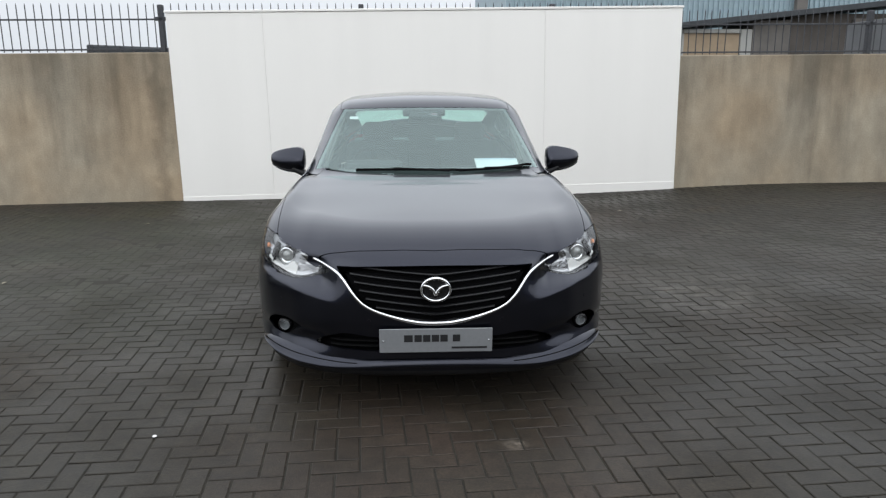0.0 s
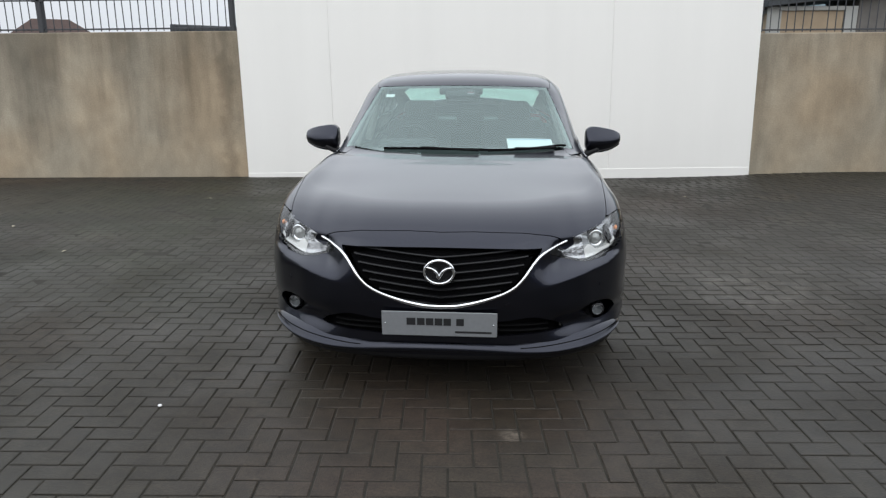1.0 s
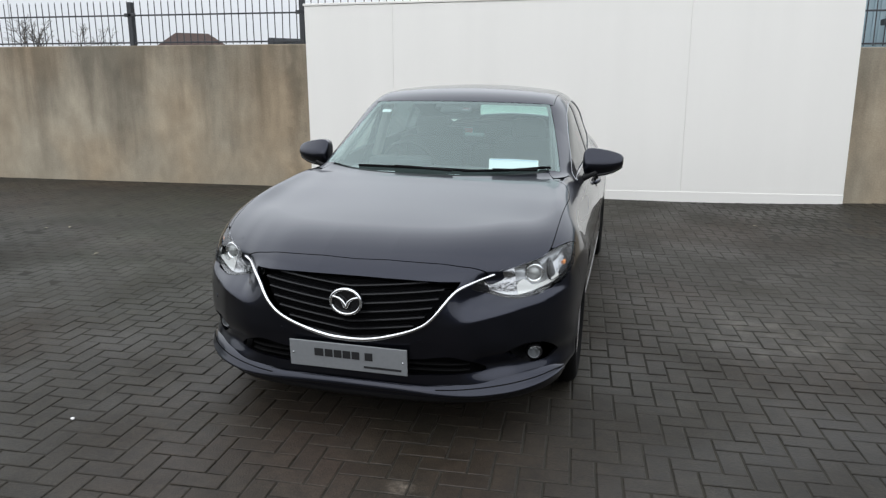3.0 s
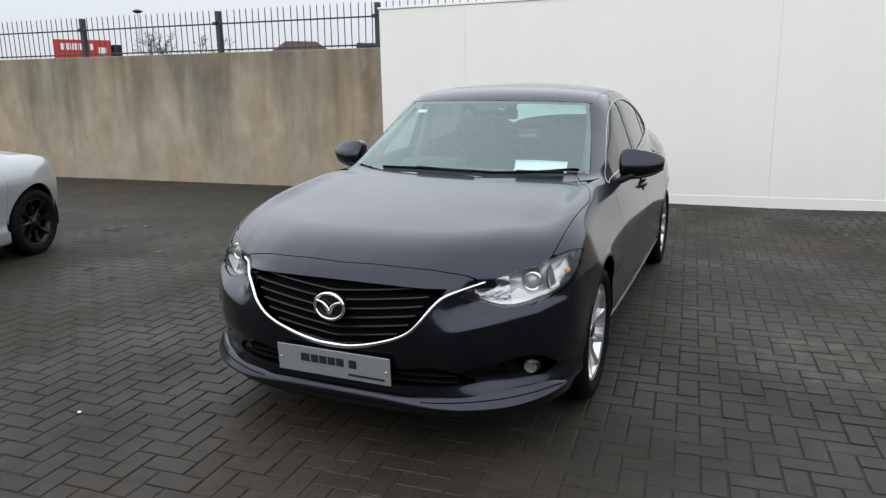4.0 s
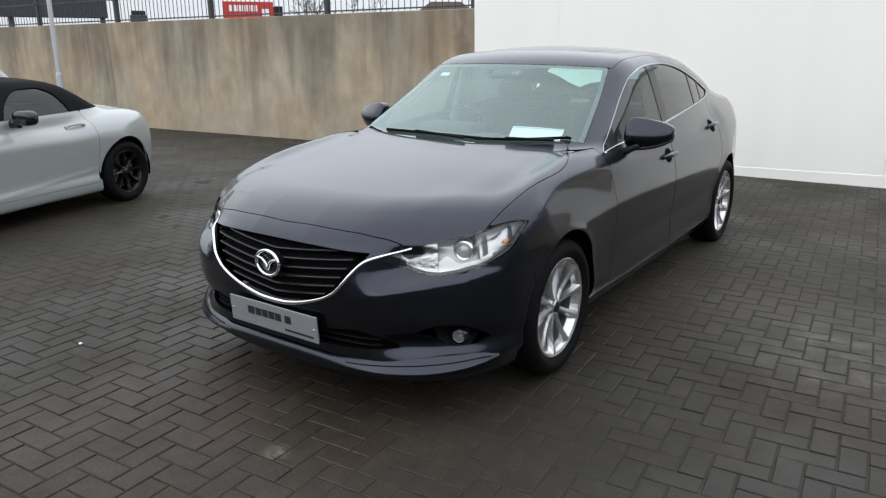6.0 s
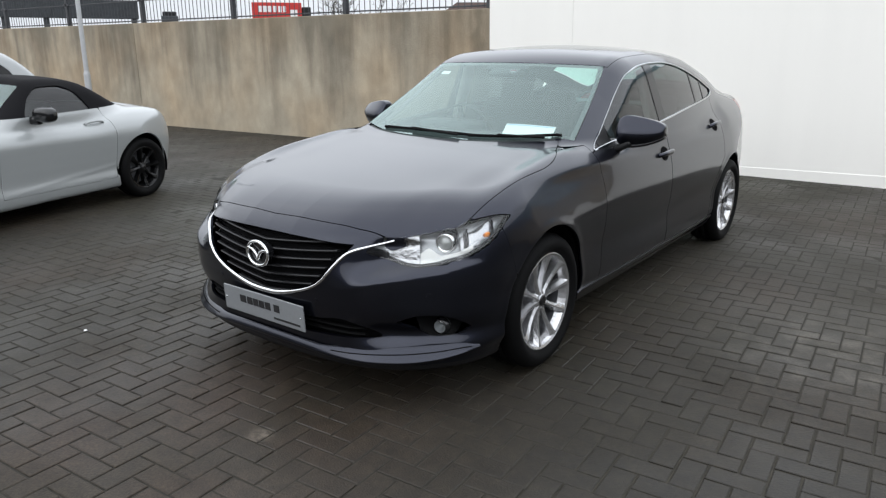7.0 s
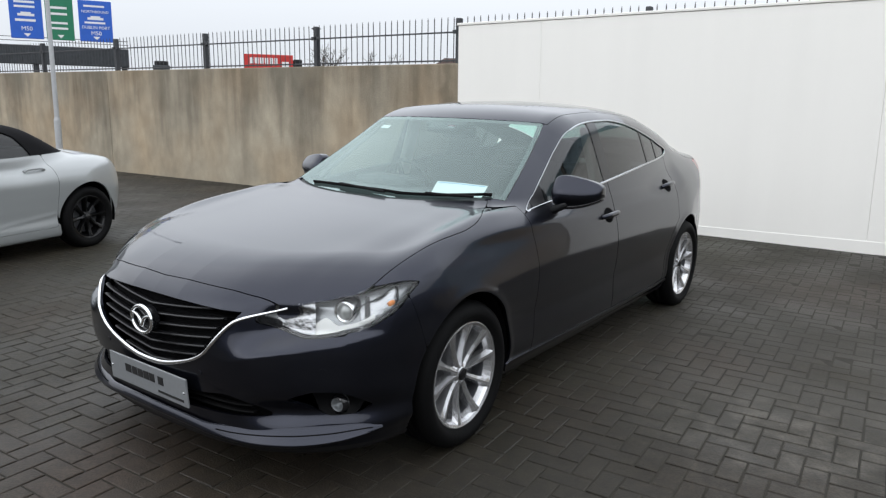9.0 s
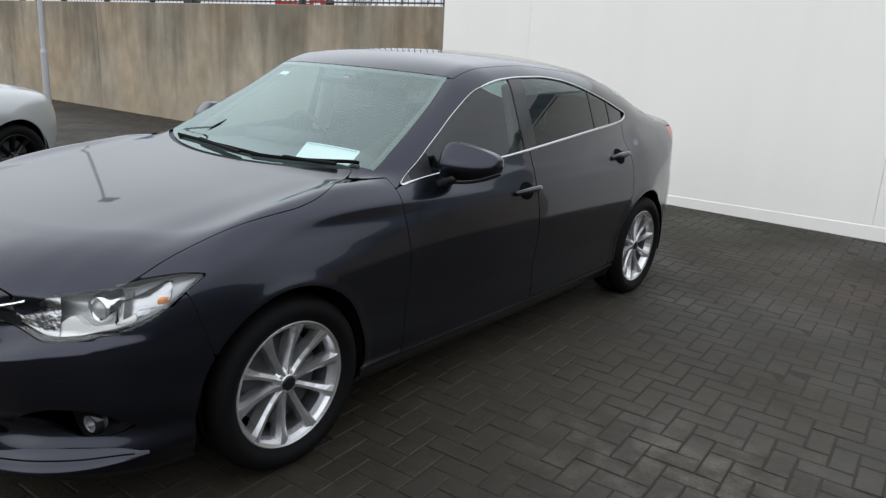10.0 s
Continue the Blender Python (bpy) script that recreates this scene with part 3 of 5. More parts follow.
class Skin:
    """A car's outer skin as a fine net of points, from which panels are cut."""

    def __init__(self, shape, y0, y1, middle, across=200, along=.013, caps=(110, 60), low=100):
        self.shape = shape
        th = np.radians(np.r_[np.linspace(-90, -34, low)[:-1], np.linspace(-34, 90, across)])
        o, d = [], []
        for a in np.radians(np.linspace(90, 0, caps[0] + 1)[:-1]):
            o.append(np.tile((0, y0, float(middle(y0))), (len(th), 1)))
            d.append(np.c_[np.cos(a) * np.cos(th), np.full(len(th), -np.sin(a)), np.cos(a) * np.sin(th)])
        for y in np.linspace(y0, y1, int((y1 - y0) / along)):
            o.append(np.tile((0, y, float(middle(y))), (len(th), 1)))
            d.append(np.c_[np.cos(th), 0 * th, np.sin(th)])
        for a in np.radians(np.linspace(0, 90, caps[1] + 1)[1:]):
            o.append(np.tile((0, y1, float(middle(y1))), (len(th), 1)))
            d.append(np.c_[np.cos(a) * np.cos(th), np.full(len(th), np.sin(a)), np.cos(a) * np.sin(th)])
        o, d = np.array(o), np.array(d)
        half = self.meet(o.reshape(-1, 3), d.reshape(-1, 3)).reshape(o.shape)
        left = half[:, -2:0:-1] * (-1, 1, 1)
        net = np.concatenate([half, left], 1)
        rows, cols = net.shape[:2]
        self.verts = net.reshape(-1, 3)
        i, j = np.meshgrid(np.arange(rows - 1), np.arange(cols), indexing="ij")
        k = (j + 1) % cols
        self.quads = np.stack([i * cols + j, (i + 1) * cols + j, (i + 1) * cols + k, i * cols + k], -1).reshape(-1, 4)
        self.normals = self.normal(self.verts)

    def meet(self, o, d, far=2.4):
        """Where rays from inside leave the skin."""
        a, b = np.zeros(len(o)), np.full(len(o), far)
        for _ in range(34):
            m = (a + b) / 2
            p = o + d * m[:, None]
            inside = self.shape(p[:, 0], p[:, 1], p[:, 2]) < 0
            a, b = np.where(inside, m, a), np.where(inside, b, m)
        return o + d * b[:, None]

    def normal(self, p):
        e = 2e-3
        g = np.stack([self.shape(*(p + np.eye(3)[i] * e).T) - self.shape(*(p - np.eye(3)[i] * e).T) for i in range(3)], 1)
        g[np.abs(p[:, 0]) < 1e-6, 0] = 0
        return g / (np.linalg.norm(g, axis=1, keepdims=True) + 1e-9)

    def onto(self, p, d):
        """Points outside, carried along d until they meet the skin."""
        p = np.array(p, float)
        d = np.broadcast_to(np.array(d, float), p.shape)
        ts = np.linspace(0, 1.6, 400)
        hit = np.full(len(p), 1.6)
        for t in ts[::-1]:
            q = p + d * t
            hit = np.where(self.shape(q[:, 0], q[:, 1], q[:, 2]) < 0, t, hit)
        lo, hi = hit - ts[1], hit
        for _ in range(24):
            m = (lo + hi) / 2
            q = p + d * m[:, None]
            inside = self.shape(q[:, 0], q[:, 1], q[:, 2]) < 0
            lo, hi = np.where(inside, lo, m), np.where(inside, m, hi)
        return p + d * hi[:, None]

    def cut(self, f, sink=0.0, lip=.012):
        """The piece where f > 0, sunk below the skin, with edges turned inwards by lip."""
        q = self.quads
        ok = f > 0
        count = ok[q].sum(1)
        verts, norms = [self.verts - self.normals * sink], [self.normals]
        total = len(self.verts)
        faces = [tuple(r) for r in q[count == 4]]
        seen, extra, extran = {}, [], []
        base = verts[0]
        for r in q[(count > 0) & (count < 4)]:
            out = []
            for a, b in zip(r, np.roll(r, -1)):
                if ok[a]:
                    out.append(int(a))
                if ok[a] != ok[b]:
                    key = (min(a, b), max(a, b))
                    if key not in seen:
                        u, v = key
                        t = f[u] / (f[u] - f[v])
                        seen[key] = total + len(extra)
                        extra.append(base[u] * (1 - t) + base[v] * t)
                        extran.append(self.normals[u] * (1 - t) + self.normals[v] * t)
                    out.append(seen[key])
            if len(out) >= 3:
                faces.append(tuple(out))
        if extra:
            verts.append(np.array(extra))
            norms.append(np.array(extran))
        v, n = np.concatenate(verts), np.concatenate(norms)
        used = np.unique(np.concatenate([np.array(t) for t in faces]))
        index = np.full(len(v), -1)
        index[used] = np.arange(len(used))
        faces = [tuple(index[list(t)]) for t in faces]
        v, n = v[used], n[used]
        if lip:
            edges = {}
            for t in faces:
                for a, b in zip(t, t[1:] + t[:1]):
                    if (b, a) in edges:
                        del edges[(b, a)]
                    else:
                        edges[(a, b)] = 1
            ev, en, ef = [], [], []
            start = len(v)
            for a, b in edges:
                if np.linalg.norm(v[a] - v[b]) < 1e-7:
                    continue
                side = np.cross(v[b] - v[a], n[a])
                side /= np.linalg.norm(side) + 1e-9
                s = start + len(ev)
                ev += [v[a], v[b], v[b] - n[b] * lip, v[a] - n[a] * lip]
                en += [side] * 4
                ef.append((s + 1, s, s + 3, s + 2))
            if ev:
                v, n = np.concatenate([v, ev]), np.concatenate([n, en])
                faces += ef
        return v, faces, n

    def panel(self, name, f, mat, parent, label="", sink=0.0, lip=.012):
        v, faces, n = self.cut(f, sink, lip)
        return mesh_ob(name, v, faces, mat, parent, label, n)


def both(*fields):
    return np.minimum.reduce(fields)


def either(*fields):
    return np.maximum.reduce(fields)


def make_wheel(car, at, radius, wide, rim_radius, rim_mat, outward, spokes=10, twist=0.0, name_label=""):
    """Tyre, rim with tapered spokes, hub cap and brake disc. outward: 1 or -1 along x."""
    w = new("wheel")
    w.parent = car
    w.location = at
    if outward < 0:
        w.rotation_euler = (0, 0, math.pi)
    h, r, q = wide / 2, radius, rim_radius
    v, f = lathe([(q - .012, -h * .8), (q + .01, -h * .95), (r - .04, -h * 1.02), (r - .012, -h * .86), (r, -h * .6), (r - .003, -h * .25), (r - .009, -h * .24), (r - .009, -h * .2), (r - .003, -h * .19), (r, 0),
                  (r - .003, h * .19), (r - .009, h * .2), (r - .009, h * .24), (r - .003, h * .25), (r, h * .6), (r - .012, h * .86), (r - .03, h * .98), (r - .045, h * 1.02), (r - .06, h * 1.01), (q + .02, h * .95), (q + .004, h * .86), (q - .012, h * .78)], 56)
    mesh_ob("tyre", v, f, RUBBER, w, smooth=True)
    # barrel coloured darker than the rim, for the shade between the spokes
    v, f = lathe([(q - .03, -h * .8), (q - .035, h * .3), (q - .030, h * .46)], 56)
    mesh_ob("rim_barrel", v, f, GALV if rim_mat is ALLOY else DARK_INSIDE, w, "inner barrel darkened for the shade between the spokes", smooth=True)
    v, f = lathe([(q - .030, h * .46), (q - .022, h * .66), (q - .014, h * .80), (q - .002, h * .86), (q + .004, h * .84), (q + .002, h * .74)], 56)
    v, f = list(v), list(f)
    for i in range(spokes):
        a = 2 * math.pi * (i + twist) / spokes
        ca, sa = math.cos(a), math.sin(a)
        s = len(v)
        lean = 1 if i % 2 else -1
        rings = [(.026, .012, h * .64, h * .15), (.055, .0150, h * .60, h * .10), (.09, .0150, h * .60, h * .12), (q * .6, .016, h * .66, h * .16), (q - .05, .021, h * .76, h * .30), (q - .022, .028, h * .82, h * .45), (q - .008, .037, h * .83, h * .5)]
        for rr, half, x1, x0 in rings:
            for t, x in ((-half, x0), (-half * .92, x1 - .016 - .008 * lean), (-half * .3 - half * .2 * lean, x1), (half * .3 - half * .2 * lean, x1), (half * .92, x1 - .016 + .008 * lean), (half, x0)):
                v.append((x, rr * ca - t * sa, rr * sa + t * ca))
        for k in range(len(rings) - 1):
            for j in range(5):
                f.append((s + k * 6 + j, s + (k + 1) * 6 + j, s + (k + 1) * 6 + j + 1, s + k * 6 + j + 1))
    s = len(v)
    hv, hf = lathe([(.001, h * .66), (.028, h * .66), (.032, h * .63), (.044, h * .58), (.056, h * .46), (.060, h * .1)], 32)
    v += hv
    f += [tuple(i + s for i in t) for t in hf]
    for i in range(5):
        a = 2 * math.pi * (i + .5) / 5
        s = len(v)
        hv, hf = lathe([(.001, h * .52), (.007, h * .52), (.007, h * .3)], 10)
        v += [(x, y + .050 * math.cos(a), z + .050 * math.sin(a)) for x, y, z in hv]
        f += [tuple(i2 + s for i2 in t) for t in hf]
    mesh_ob("rim", v, f, rim_mat, w, name_label)
    v, f = lathe([(.001, h * .725), (.022, h * .72), (.028, h * .70), (.029, h * .6)], 24)
    mesh_ob("hub_cap", v, f, BLACK_GLOSS, w, smooth=True)
    v, f = lathe([(.03, .012), (q * .72, .012), (q * .72, -.012), (.03, -.012)], 40)
    mesh_ob("brake_disc", v, f, GALV, w)
    v, f = lathe([(.02, -h * .55), (q - .028, -h * .55)], 30)
    mesh_ob("wheel_back", v, f, DARK_INSIDE, w)
    return w


def arch_liner(car, y, z, radius, x0, x1):
    """The dark half barrel inside a wheel arch."""
    n = 20
    v, f = [], []
    for i in range(n + 1):
        a = math.pi * (-.08 + 1.16 * i / n)
        for x in (x0, x1):
            v.append((x, y + radius * math.cos(a), z + radius * math.sin(a)))
        v.append((x0, y, z))
    for i in range(n):
        a, b = i * 3, (i + 1) * 3
        f += [(a, a + 1, b + 1, b), (a, b, a + 2)]
    return mesh_ob("wheel_arch_liner", v, f, DARK_INSIDE, car)


def rounded_form(name, centre, size, power, mat, parent, label="", shape=None, n=28):
    """A superellipsoid, bent by shape(p) where given."""
    v, f = [], []
    pw = lambda a, e: math.copysign(abs(a) ** e, a)
    for i in range(n + 1):
        u = -math.pi / 2 + math.pi * i / n
        for j in range(2 * n):
            w = math.pi * j / n
            p = Vector((size[0] / 2 * pw(math.cos(u), power) * pw(math.cos(w), power), size[1] / 2 * pw(math.cos(u), power) * pw(math.sin(w), power), size[2] / 2 * pw(math.sin(u), power)))
            v.append(Vector(centre) + (shape(p) if shape else p))
    for i in range(n):
        for j in range(2 * n):
            k = (j + 1) % (2 * n)
            f.append((i * 2 * n + j, i * 2 * n + k, (i + 1) * 2 * n + k, (i + 1) * 2 * n + j))
    return mesh_ob(name, v, f, mat, parent, label, smooth=True)

# ---- the saloon ----


def saloon():
    car = thing("saloon_car", "dark grey metallic saloon car with silver alloy wheels parked on paving", "car", pose(0, -.9, 0, 0, 0, .55) @ pose(0, .9, 0))
    sk = Skin(saloon_shape(), -.25, 3.3, curve([(-.3, .5), (.3, .62), (1.1, .8), (2.5, .85), (3.3, .72)]))
    x, y, z = sk.verts.T
    X = np.abs(x)
    q = X + y
    gap = .003
    AX, AZ, AR = (-.03, 2.835), .316, .372
    arch = both(np.where(X > .5, np.hypot(y - AX[0], z - AZ) - AR, 1), np.where(X > .5, np.hypot(y - AX[1], z - AZ) - AR, 1))
    # fields: positive inside each region
    hood_side = curve([(-.95, .40), (-.80, .50), (-.732, .578), (-.684, .638), (-.602, .718), (-.532, .775), (-.46, .790), (-.2, .803), (.05, .812), (.15, .803), (.25, .775), (.34, .725), (.44, .68), (.6, .6)])
    hood_front = curve([(0, -.846), (.17, -.837), (.3, -.823), (.42, -.795), (.49, -.770), (.53, -.756), (.58, -.734), (.66, -.70), (.9, -.6)])
    hood_rear = .27 + .47 * X * X
    hood = both((y - hood_front(X)) * .9, (hood_side(y) - X) * .9, hood_rear - y, z - .62)
    lamp_top = curve([(-.33, .668), (-.28, .690), (-.20, .708), (-.156, .719), (-.046, .737), (.03, .745), (.115, .756), (.245, .775), (.37, .791), (.46, .796), (.54, .790), (.56, .785)])
    lamp_low = curve([(-.33, .672), (-.27, .655), (-.22, .644), (-.175, .634), (-.12, .623), (-.05, .617), (.06, .622), (.17, .637), (.28, .660), (.40, .700), (.505, .763), (.55, .788)])
    lamp = both(lamp_top(q) - z, z - lamp_low(q), q + .315, .55 - q, -.2 - y, X - .4)
    grille_low = curve([(0, .445), (.1, .452), (.213, .481), (.30, .517), (.345, .548), (.385, .595), (.42, .642), (.455, .690), (.5, .8)])
    front = y < -.6
    grille = np.where(front, both(.712 - .05 * X * X - z, (z - grille_low(X)) * .6), -1)
    intake_top = curve([(0, .36), (.30, .375), (.42, .39), (.50, .37), (.58, .32), (.62, .27)])
    intake = np.where(front, both(intake_top(X) - z, z - (.294 + .05 * (X / .85) ** 2), .57 - X), -1)
    fog_top = curve([(.64, .394), (.68, .414), (.72, .424), (.78, .418), (.82, .392), (.845, .35)])
    fog_low = curve([(.64, .390), (.675, .366), (.71, .334), (.745, .318), (.80, .322), (.845, .35)])
    fog = np.where(y < -.45, both(fog_top(X) - z, z - fog_low(X), X - .64, .842 - X), -1)
    edge_b = -.40 + (.75 - z) * .28
    ws_side = curve([(.2, .765), (.45, .735), (.55, .717), (.75, .674), (.98, .618), (1.1, .585), (1.3, .55)])
    ws_top = 1.045 + .2 * X * X
    screen = both(y - (hood_rear + .022), (ws_side(y) - X), ws_top - y, z - .9)
    cowl = both(y - hood_rear, hood_rear + .022 - y, .64 - X, z - .85)
    roof = both(y - (ws_top + .004), .604 - .02 * np.maximum(y - 2, 0) ** 2 * 3 - X, 2.66 + .10 * X * X - y, z - 1.2)
    back_glass = both(y - (2.665 + .10 * X * X), .63 - .05 * (y - 2.6) - X, 3.40 - .22 * X * X - y, z - 1.05)
    low_glass = curve([(.5, .938), (.6, .950), (1.5, 1.026), (2.2, 1.082), (2.5, 1.101), (2.65, 1.114), (2.71, 1.128), (2.745, 1.150), (2.85, 1.16)])
    top_glass = curve([(.575, .945), (.70, 1.010), (.82, 1.093), (1.02, 1.222), (1.2, 1.314), (1.42, 1.358), (1.6, 1.369), (1.76, 1.371), (1.95, 1.358), (2.1, 1.334), (2.3, 1.287), (2.5, 1.232), (2.64, 1.188), (2.71, 1.168), (2.745, 1.152), (2.85, 1.15)])
    dlo = np.where(X > .45, both(z - low_glass(y), top_glass(y) - z, y - .58, 2.75 - y), -1)
    door_low = .27 + .012 * np.maximum(y - 2.0, 0)
    below_glass = low_glass(y) - z
    front_door = both(y - (.555 + .12 * np.maximum(.9 - z, 0) * np.maximum(z - .3, 0)), 1.50 - y, z - door_low, np.where(X > .5, 1, -1), np.where(z < low_glass(y), .05, -.05) + below_glass * 0, below_glass + .0)
    rear_door = both(y - 1.505, 2.62 + .1 * (z - .9) - y, z - door_low, np.where(X > .5, 1, -1), below_glass, np.hypot(y - AX[1], z - AZ) - AR - .07)
    sill = both(door_low - z, y - .1, 2.62 - y, z - .195, X - .6, arch)
    under = both(.2 - z, np.full_like(z, 1.0), arch)
    boot = both(y - (3.405 - .22 * X * X), .66 - X, z - .80)
    tail_lamp = np.where(y > 3.3, both(.050 - np.abs(z - .985 + .06 * (y - 3.5)), X - .5, y - (3.42 + .5 * np.abs(z - .985))), -1)
    bumper_r = both(y - (3.27 + .25 * np.maximum(z - .6, 0)), .74 + .0 * z - z, z - .2, arch)
    not_front = [-hood - gap, -lamp - gap]
    over_lamp = np.where((q > .08) & (z > lamp_low(q)), 1.0, -1.0)
    bumper_f = both(edge_b - y, -over_lamp, *not_front, -grille, -intake, -fog, arch, z - .2, .92 - z)
    fender = both(either(y - edge_b - gap * .4, over_lamp), (.555 + .12 * np.maximum(.9 - z, 0) * np.maximum(z - .3, 0)) - gap - y, *not_front, arch, z - .2, -screen - gap, -cowl, -dlo, .975 - z)
    done = either(hood, lamp, edge_b - y, fender, screen, cowl, roof, back_glass, dlo, front_door, rear_door, sill, boot, tail_lamp, bumper_r, .2 - z)
    cab = both(-done - gap, arch, y - .2)

    p = lambda name, f, mat, label="", **k: sk.panel(name, f, mat, car, label, **k)
    p("bonnet", hood, PAINT)
    p("front_bumper", bumper_f, PAINT)
    for s in (1, -1):
        mine = s * x
        p("front_wing", both(fender, mine), PAINT)
        p("front_door", both(front_door, mine - .3, np.full_like(x, .05)), PAINT)
        p("rear_door", both(rear_door - gap / 2, mine - .3), PAINT)
        p("body_side", both(cab, mine), PAINT, lip=.008)
        p("sill", both(sill - gap, mine), PAINT, sink=-.007)
        p("tail_lamp", both(tail_lamp, mine), RED_LENS, "red rear lamp")
        p("front_door_window", both(dlo, 1.47 - y, mine), DOOR_GLASS, "lightly tinted glass", sink=.006, lip=0).visible_shadow = False
        p("rear_door_window", both(dlo, y - 1.585, 2.25 - y, mine), DARK_GLASS, "dark tinted glass", sink=.006, lip=0).visible_shadow = False
        p("quarter_window", both(dlo, y - 2.28, 2.68 - y, mine), DARK_GLASS, "dark tinted glass", sink=.006, lip=0).visible_shadow = False
        p("sail_panel", both(dlo, y - .668, .785 - y, mine), BLACK_PLASTIC, "black corner panel", sink=.003)
        for a, b in ((.5, .665), (1.47, 1.585), (2.25, 2.28), (2.475, 2.495)):
            p("pillar_trim", both(dlo, y - a, b - y, mine), BLACK_GLOSS, "black pillar trim", sink=.003)
    p("windscreen", screen, SCREEN, "greenish tinted glass", lip=0).visible_shadow = False
    p("windscreen_seal", both(screen, either(.022 - (ws_side(y) - X) * .9, .022 - (ws_top - y))), BLACK_GLOSS, "black glass border", sink=.004, lip=0)
    p("cowl", cowl, BLACK_PLASTIC, sink=.01)
    p("roof", roof, PAINT)
    p("rear_window", back_glass, REAR_GLASS, "greenish tinted glass", lip=0).visible_shadow = False
    p("boot_lid", both(boot, -tail_lamp - gap, -back_glass - gap), PAINT)
    p("rear_bumper", both(bumper_r - gap, -boot), PAINT)
    p("underbody", under, BLACK_PLASTIC, lip=0)
    # dark lining behind the open joints
    p("inner_shell", both(arch - .02, either(.93 - z, hood + .03), either(-(grille + .03), both(y + .8, y + .8)), -lamp - .015, -fog - .02, -intake - .02, -dlo - .01, -screen - .02, z - .2, .5 - y), DARK_INSIDE, sink=.03, lip=0)
    p("grille_recess", grille + .03, DARK_INSIDE, sink=.07, lip=0)
    p("grille_mesh_back", grille + .005, DARK_INSIDE, sink=.05, lip=0)
    p("lower_grille_recess", intake + .02, DARK_INSIDE, sink=.06, lip=0)

    surf_y = lambda xs, zs: sk.onto(np.c_[xs, np.full(len(xs), -1.4), zs], (0, 1, 0))
    surf_x = lambda ys, zs, s=1: sk.onto(np.c_[np.full(len(ys), s * 1.4), ys, zs], (-s, 0, 0))
    surf_z = lambda xs, ys: sk.onto(np.c_[xs, ys, np.full(len(xs), 1.7)], (0, 0, -1))

    # grille bars
    for k in range(7):
        zc = .688 - k * .034
        half = float(np.interp(zc, [.445, .481, .517, .548, .60, .66, .705], [.02, .19, .275, .32, .365, .40, .425]))
        if half < .06:
            continue
        xs = np.linspace(-half, half, 41)
        zs = zc - (.042 + .003 * k) * (1 - (np.abs(xs) / .43) ** 1.15) + .020
        pts = surf_y(xs, zs)
        pts[:, 1] += .030
        v, f = ribbon(pts, np.tile((0, -1, .15), (len(xs), 1)), .011, .014)
        mesh_ob("grille_bar", v, f, GRILLE_BLACK, car)
    # lower grille bars
    for zc in (.318, .345):
        xs = np.linspace(-.5, .5, 31)
        pts = surf_y(xs, np.full(31, zc))
        pts[:, 1] += .03
        v, f = ribbon(pts, np.tile((0, -1, 0), (31, 1)), .010, .012)
        mesh_ob("lower_grille_bar", v, f, RUBBER, car)
    # chrome strip under the grille, running into the lamps
    half = [(0, .443), (.06, .445), (.12, .455), (.213, .481), (.285, .508), (.335, .537), (.37, .572), (.40, .612), (.425, .645), (.448, .668), (.468, .679), (.50, .689), (.54, .701), (.577, .713)]
    a = np.array([(-h[0], h[1]) for h in half[:0:-1]] + half)
    t = np.linspace(0, len(a) - 1, 121)
    xs, zs = curve(np.c_[np.arange(len(a)), a[:, 0]])(t), curve(np.c_[np.arange(len(a)), a[:, 1]])(t)
    pts = surf_y(xs, zs)
    wide = .010 + .014 * np.exp(-(xs / .25) ** 2) + .004 * np.exp(-((np.abs(xs) - .42) / .1) ** 2)
    v, f = ribbon(pts, sk.normal(pts), wide, .009)
    mesh_ob("grille_surround", v, f, CHROME, car, "bright chrome strip", smooth=True)
    # emblem: oval ring with a wing shape
    t = np.linspace(0, 2 * math.pi, 49)[:-1]
    py = float(surf_y(np.array([0.]), np.array([.61]))[0, 1])
    ring = np.c_[.066 * np.cos(t), np.full(48, py - .016), .612 + .053 * np.sin(t)]
    v, f = ribbon(ring, np.tile((0, -1, .12), (48, 1)), .014, .010, True)
    mesh_ob("emblem", v, f, CHROME, car, "chrome oval ring", smooth=True)
    a = np.array([(-.062, .634), (-.035, .628), (-.013, .612), (0, .588), (.013, .612), (.035, .628), (.062, .634)])
    t = np.linspace(0, 6, 37)
    xs, zs = curve(np.c_[np.arange(7), a[:, 0]])(t), curve(np.c_[np.arange(7), a[:, 1]])(t)
    v, f = ribbon(np.c_[xs, np.full(37, py - .018), zs], np.tile((0, -1, .12), (37, 1)), .015 - .004 * np.abs(xs) / .06, .008)
    mesh_ob("emblem_wing", v, f, CHROME, car, smooth=True)
    bm = bmesh.new()
    bmesh.ops.create_cone(bm, cap_ends=True, segments=40, radius1=.062, radius2=.062, depth=.03, matrix=Matrix.Translation((0, py + .006, .612)) @ Matrix.Rotation(math.pi / 2, 4, "X") @ Matrix.Diagonal((1, .8, 1, 1)))
    part("emblem_back", bm, BLACK_GLOSS, car)
    # show plate with plain bars for its lettering
    bm = bmesh.new()
    block(bm, (.525, .008, .118), (0, 0, 0), .003)
    plate = part("show_plate", bm, PLATE, car, "silver show plate")
    plate.location, plate.rotation_euler = (0, -.951, .366), (radians(4), 0, 0)
    for cx, w in ((-.128, .040), (-.083, .034), (-.043, .034), (-.003, .034), (.037, .034), (.095, .034)):
        bm = bmesh.new()
        block(bm, (w, .002, .034), (cx, -.005, .012), 0)
        part("lettering_bar", bm, INK, plate)
